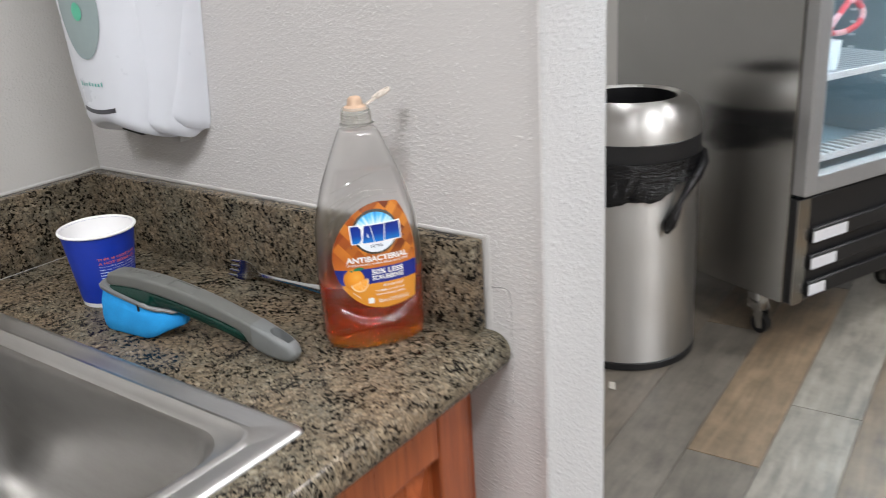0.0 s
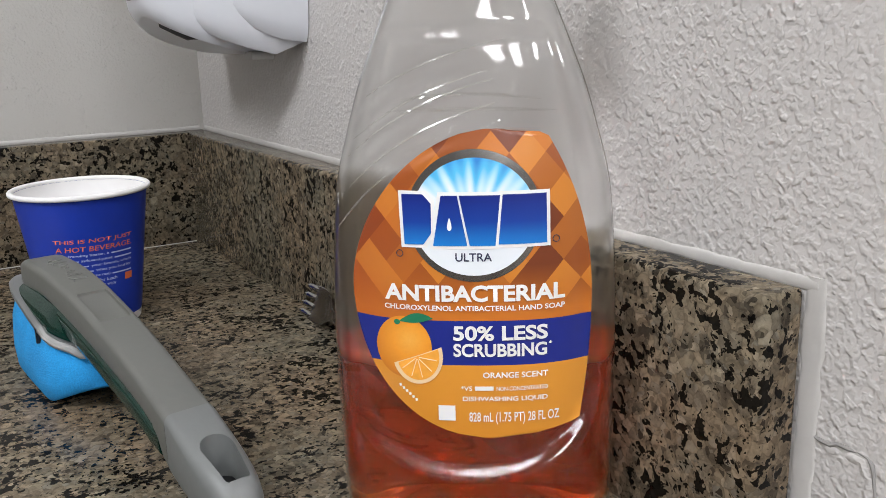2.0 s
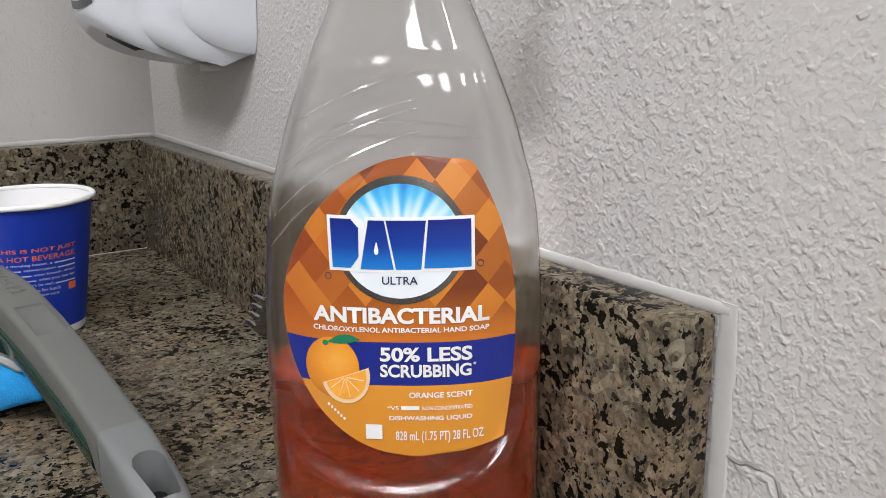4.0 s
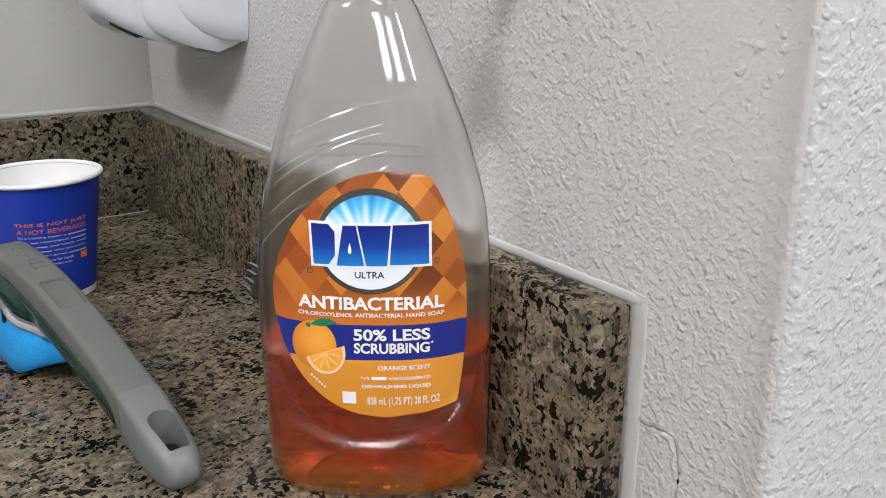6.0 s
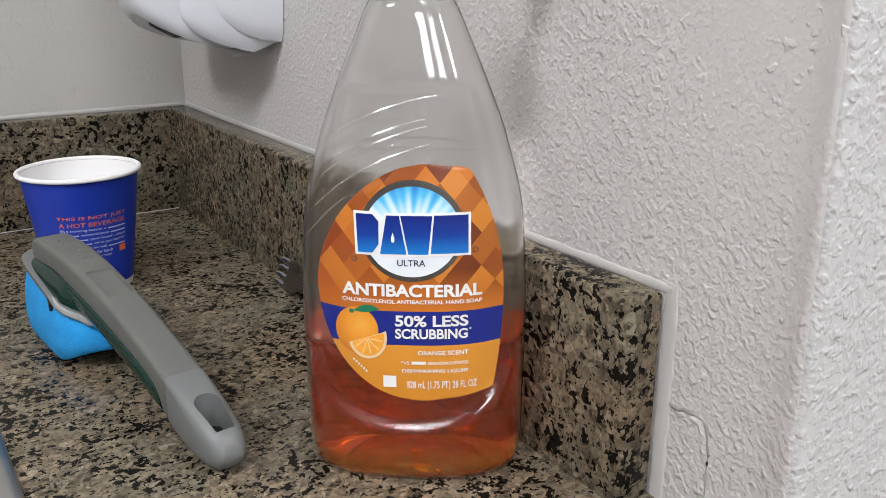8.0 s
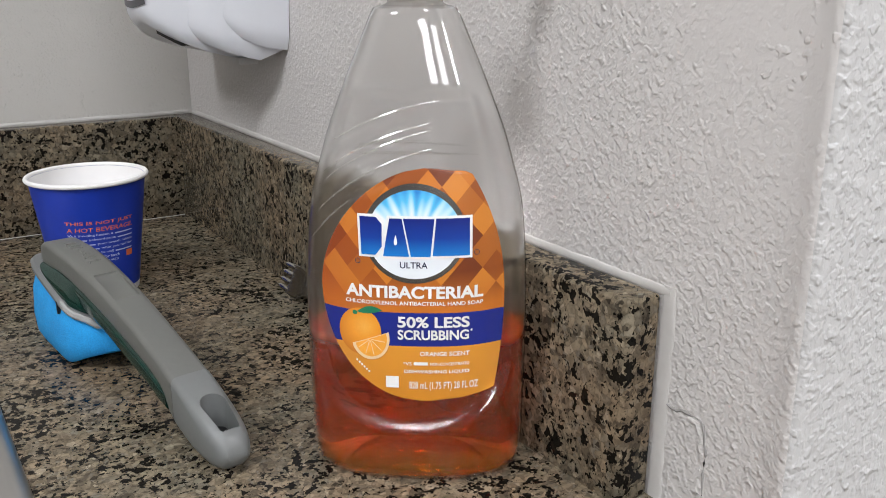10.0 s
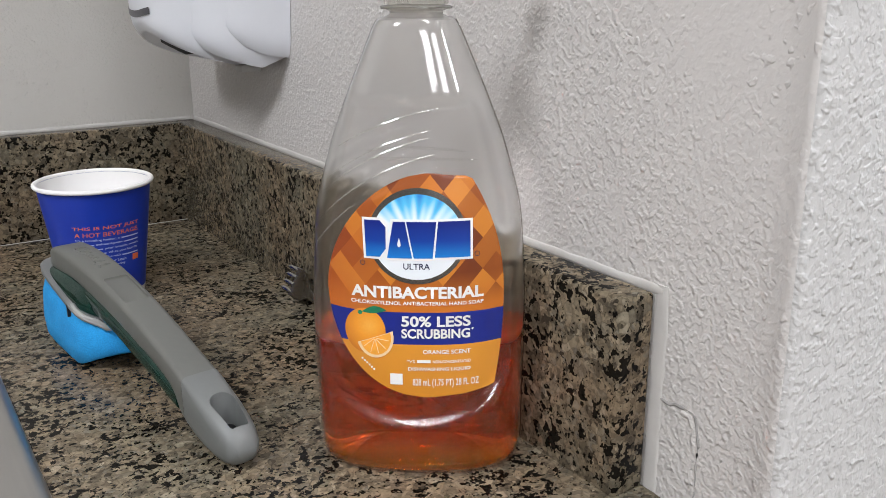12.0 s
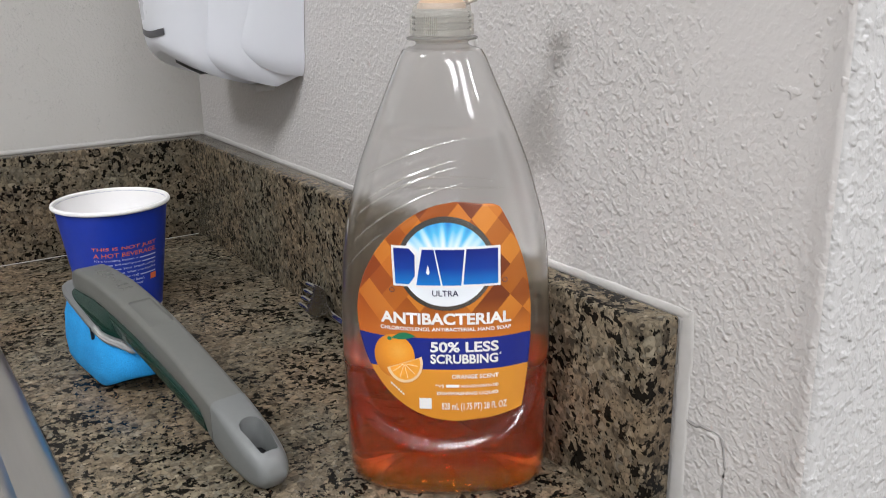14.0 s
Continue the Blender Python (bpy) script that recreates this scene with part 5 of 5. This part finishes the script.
def fridge():
    f = thing("display_fridge", "steel commercial fridge with a lit glass door, on casters", "fridge", pose(1.88, -0.435, 0, 0, 0, -23))
    # local: x along the front, y to the back
    W, D, Z0, Z1, ZD = 0.76, 0.745, 0.155, 2.0, 0.50
    SILVER = plain("silver_painted_frame", (0.42, 0.42, 0.42), 0.35, 0.6, 0.05)
    LINER = plain("slate_fridge_liner", (0.17, 0.22, 0.25), 0.4, grain=0.03)
    PALE = plain("pale_louvre_plate", (0.66, 0.66, 0.68), 0.4)
    t = 0.035
    for x0, y0, z0, x1, y1, z1, name in ((0, 0.0, Z0, t, D, Z1, "side_panel"), (W - t, 0.0, Z0, W, D, Z1, "side_panel"), (t, D - t, Z0, W - t, D, Z1, "back_panel"),
                                         (t, 0.002, Z1 - t, W - t, D - t, Z1, "top_panel"), (t, 0.002, Z0, W - t, D - t, Z0 + t, "base_panel")):
        part(name, box(x0, y0, z0, x1, y1, z1, 0.002, 1), FRIDGE_STEEL, f)
    for x0, y0, z0, x1, y1, z1 in ((t, 0.02, ZD - 0.01, W - t, D - t - 0.011, ZD + 0.02), (t, D - t - 0.01, ZD, W - t, D - t - 0.0005, Z1 - t), (t + 0.0005, 0.03, ZD + 0.021, t + 0.008, D - t - 0.011, Z1 - t),
                                   (W - t - 0.008, 0.03, ZD + 0.021, W - t - 0.0005, D - t - 0.011, Z1 - t)):
        part("liner", box(x0, y0, z0, x1, y1, z1), LINER, f, "slate inner lining")
    # door
    w = 0.055
    door = part("door", bmesh.new(), SILVER, f, "silver door frame")
    bm = bmesh.new()
    for x0, z0, x1, z1 in ((0.0, ZD, w, Z1), (W - w, ZD, W, Z1), (w, ZD, W - w, ZD + w), (w, Z1 - w, W - w, Z1)):
        box(x0, -0.050, z0, x1, -0.006, z1, 0.004, 2, bm)
    bm.to_mesh(door.data)
    bm.free()
    part("pane", box(w - 0.005, -0.032, ZD + w - 0.005, W - w + 0.005, -0.026, Z1 - w + 0.005), GLASS, door, "door glass").visible_shadow = False
    part("gasket", box(0.004, -0.0055, ZD + 0.004, 0.03, -0.0002, Z1 - 0.004), BLACK, door)
    # louvred grille below
    part("kick_panel", box(0.002, -0.030, Z0 + 0.004, W - 0.002, -0.0005, ZD - 0.012, 0.004, 1), BLACK, f, "black lower panel")
    part("grille_side", box(0.0005, -0.034, Z0 + 0.003, 0.052, -0.0305, ZD - 0.014, 0.0, 1), FRIDGE_STEEL, f)
    for k in range(3):
        z = Z0 + 0.018 + 0.085 * k
        bm = box(0.062, -0.046, z, W - 0.05, -0.0305, z + 0.05, 0.003, 1)
        part("louvre", bm, BLACK, f)
        for q in range(2):
            part("louvre_plate", box(0.060 + 0.40 * q, -0.0485, z + 0.006, 0.135 + 0.04 * k + 0.36 * q, -0.0465, z + 0.040, 0.002, 1), PALE, f)
    # shelves with their price rail
    for z in (0.80, 1.10, 1.40, 1.70):
        sh = part("shelf", bmesh.new(), PALE, f, "wire shelf")
        bm = bmesh.new()
        for x0 in [0.06 + 0.032 * i for i in range(21)]:
            box(x0, 0.06, z, x0 + 0.004, D - 0.06, z + 0.004, 0.0, 1, bm)
        box(0.046, 0.05, z - 0.004, W - 0.046, 0.062, z + 0.014, 0.0, 1, bm)
        bm.to_mesh(sh.data)
        bm.free()
    part("air_grille", box(t + 0.01, 0.02, ZD + 0.065, W - t - 0.01, 0.10, ZD + 0.085), PALE, f, "pale air grille")
    for k in range(18):
        part("grille_rib", box(0.07 + 0.036 * k, 0.018, ZD + 0.086, 0.078 + 0.036 * k, 0.10, ZD + 0.092), SILVER, f)
    for y in (0.20, 0.34):
        for k in range(14):
            part("shelf_slot", box(W - t - 0.012, y, 0.72 + 0.042 * k, W - t - 0.0085, y + 0.022, 0.728 + 0.042 * k), PALE, f)
    # inner light strip beside the door
    part("light_strip", box(W - t - 0.03, 0.035, ZD + 0.08, W - t - 0.012, 0.05, Z1 - 0.1), glow("fridge_led", (0.62, 0.86, 1.0), 66.0), f, "lit strip")
    part("light_strip", box(t + 0.012, 0.035, ZD + 0.08, t + 0.026, 0.05, Z1 - 0.1), glow("fridge_led_side", (0.62, 0.86, 1.0), 30.0), f, "lit strip")
    for x, y in ((0.06, 0.13), (W - 0.06, 0.13), (0.07, D - 0.08), (W - 0.07, D - 0.08)):
        c = part("caster", box(x - 0.03, y - 0.03, Z0 - 0.012, x + 0.03, y + 0.03, Z0, 0.002, 1), CHROME, f, "chrome caster plate")
        fk = bmesh.new()
        for side in (-1, 1):
            loft([[(x + side * 0.018 + e, y - 0.020, Z0 - 0.012), (x + side * 0.018 + e, y + 0.024, Z0 - 0.012), (x + side * 0.018 + e, y - 0.012, 0.018), (x + side * 0.018 + e, y - 0.034, 0.022)] for e in (-0.0015, 0.0015)], bm=fk)
        part("caster_fork", fk, CHROME, c)
        part("caster_housing", box(x - 0.024, y - 0.024, 0.078, x + 0.024, y + 0.028, Z0 - 0.0125, 0.006, 2), CHROME, c)
        wh = bmesh.new()
        bmesh.ops.create_cone(wh, cap_ends=True, segments=28, radius1=0.032, radius2=0.032, depth=0.024, matrix=pose(x, y - 0.014, 0.032, 0, 90, 0))
        part("caster_wheel", wh, BLACK, c)
    return f.matrix_world.copy()


FM = fridge()


def fridge_goods():
    WHITE = plain("white_tub", (0.78, 0.79, 0.80), 0.4)
    RED = plain("red_print", (0.62, 0.05, 0.07), 0.4)
    PINK = plain("pink_wrap", (0.78, 0.42, 0.45), 0.3)
    z = 0.815
    tub = thing("tub", "white plastic tub on the fridge shelf", "tub", FM @ pose(0.268, 0.10, z))
    part("pot", lathe([(0.018, 0.0), (0.024, 0.07), (0.026, 0.085), (0.023, 0.085), (0.018, 0.01)], 32), WHITE, tub)
    roll = thing("wrapped_sweet", "red and white striped looped sweet on the tub", "sweet", FM @ pose(0.268, 0.10, z + 0.0852))
    pts = [(0.068 * math.cos(a) + 0.055, 0.012 * math.sin(2 * a), 0.062 + 0.046 * math.sin(a + 0.4)) for a in [2 * math.pi * i / 28 for i in range(29)]]
    part("loop", tube(pts, 0.009, 10), PINK, roll)
    for k in range(0, 28, 7):
        part("stripe", tube(pts[k:k + 5], 0.0096, 10), RED, roll, "red stripe")


fridge_goods()

scrap = thing("paper_scrap", "small torn white paper scrap on the floor", "litter", pose(1.4215, -0.0993, 0.0006, 0, 0, 30))
part("sheet", loft([[(-0.022, -0.008, 0), (0.018, -0.011, 0.001), (0.024, 0.006, 0.002), (-0.012, 0.010, 0.0005)], [(-0.022, -0.008, 0.0008), (0.018, -0.011, 0.0018), (0.024, 0.006, 0.0028), (-0.012, 0.010, 0.0013)]]),
     plain("scrap_paper", (0.50, 0.47, 0.41), 0.7), scrap)


# ---- floor planks, each a piece of its own ----
def planks():
    rng = random.Random(11)
    width, turn = 0.181, 3.2
    meshes = {}
    turned = pose(1.226, -0.401, 0, 0, 0, turn)
    for row in range(-31, 12):
        y1 = row * width
        # joints staggered from row to row; the row below the datum starts at its end joint
        off = 0.0 if row == 0 else rng.uniform(0.15, 1.1)
        if row == -1:
            off = 0.335
        for k in range(-6, 4):
            x0 = off + 1.22 * k
            c = turned @ Vector((x0 + 0.61, y1 - width / 2, 0))
            if not (-4.9 < c.x < 4.5 and -6.0 < c.y < 1.25) or (c.x < -0.5 and c.y > -0.4):
                continue
            kind = PLANK_TAN if (row, k) == (0, 0) else PLANK_GREY if row in (-1, -4) else PLANK
            if kind not in meshes:
                bm = box(0.0008, -width + 0.0008, -0.006, 1.2192, -0.0008, 0.0, 0.0012, 1)
                me = bpy.data.meshes.new("plank")
                bm.to_mesh(me)
                bm.free()
                me.materials.append(kind)
                meshes[kind] = me
            ob = new("plank", meshes[kind])
            ob.matrix_world = turned @ pose(x0, y1, 0)
            ob.parent = floor


planks()
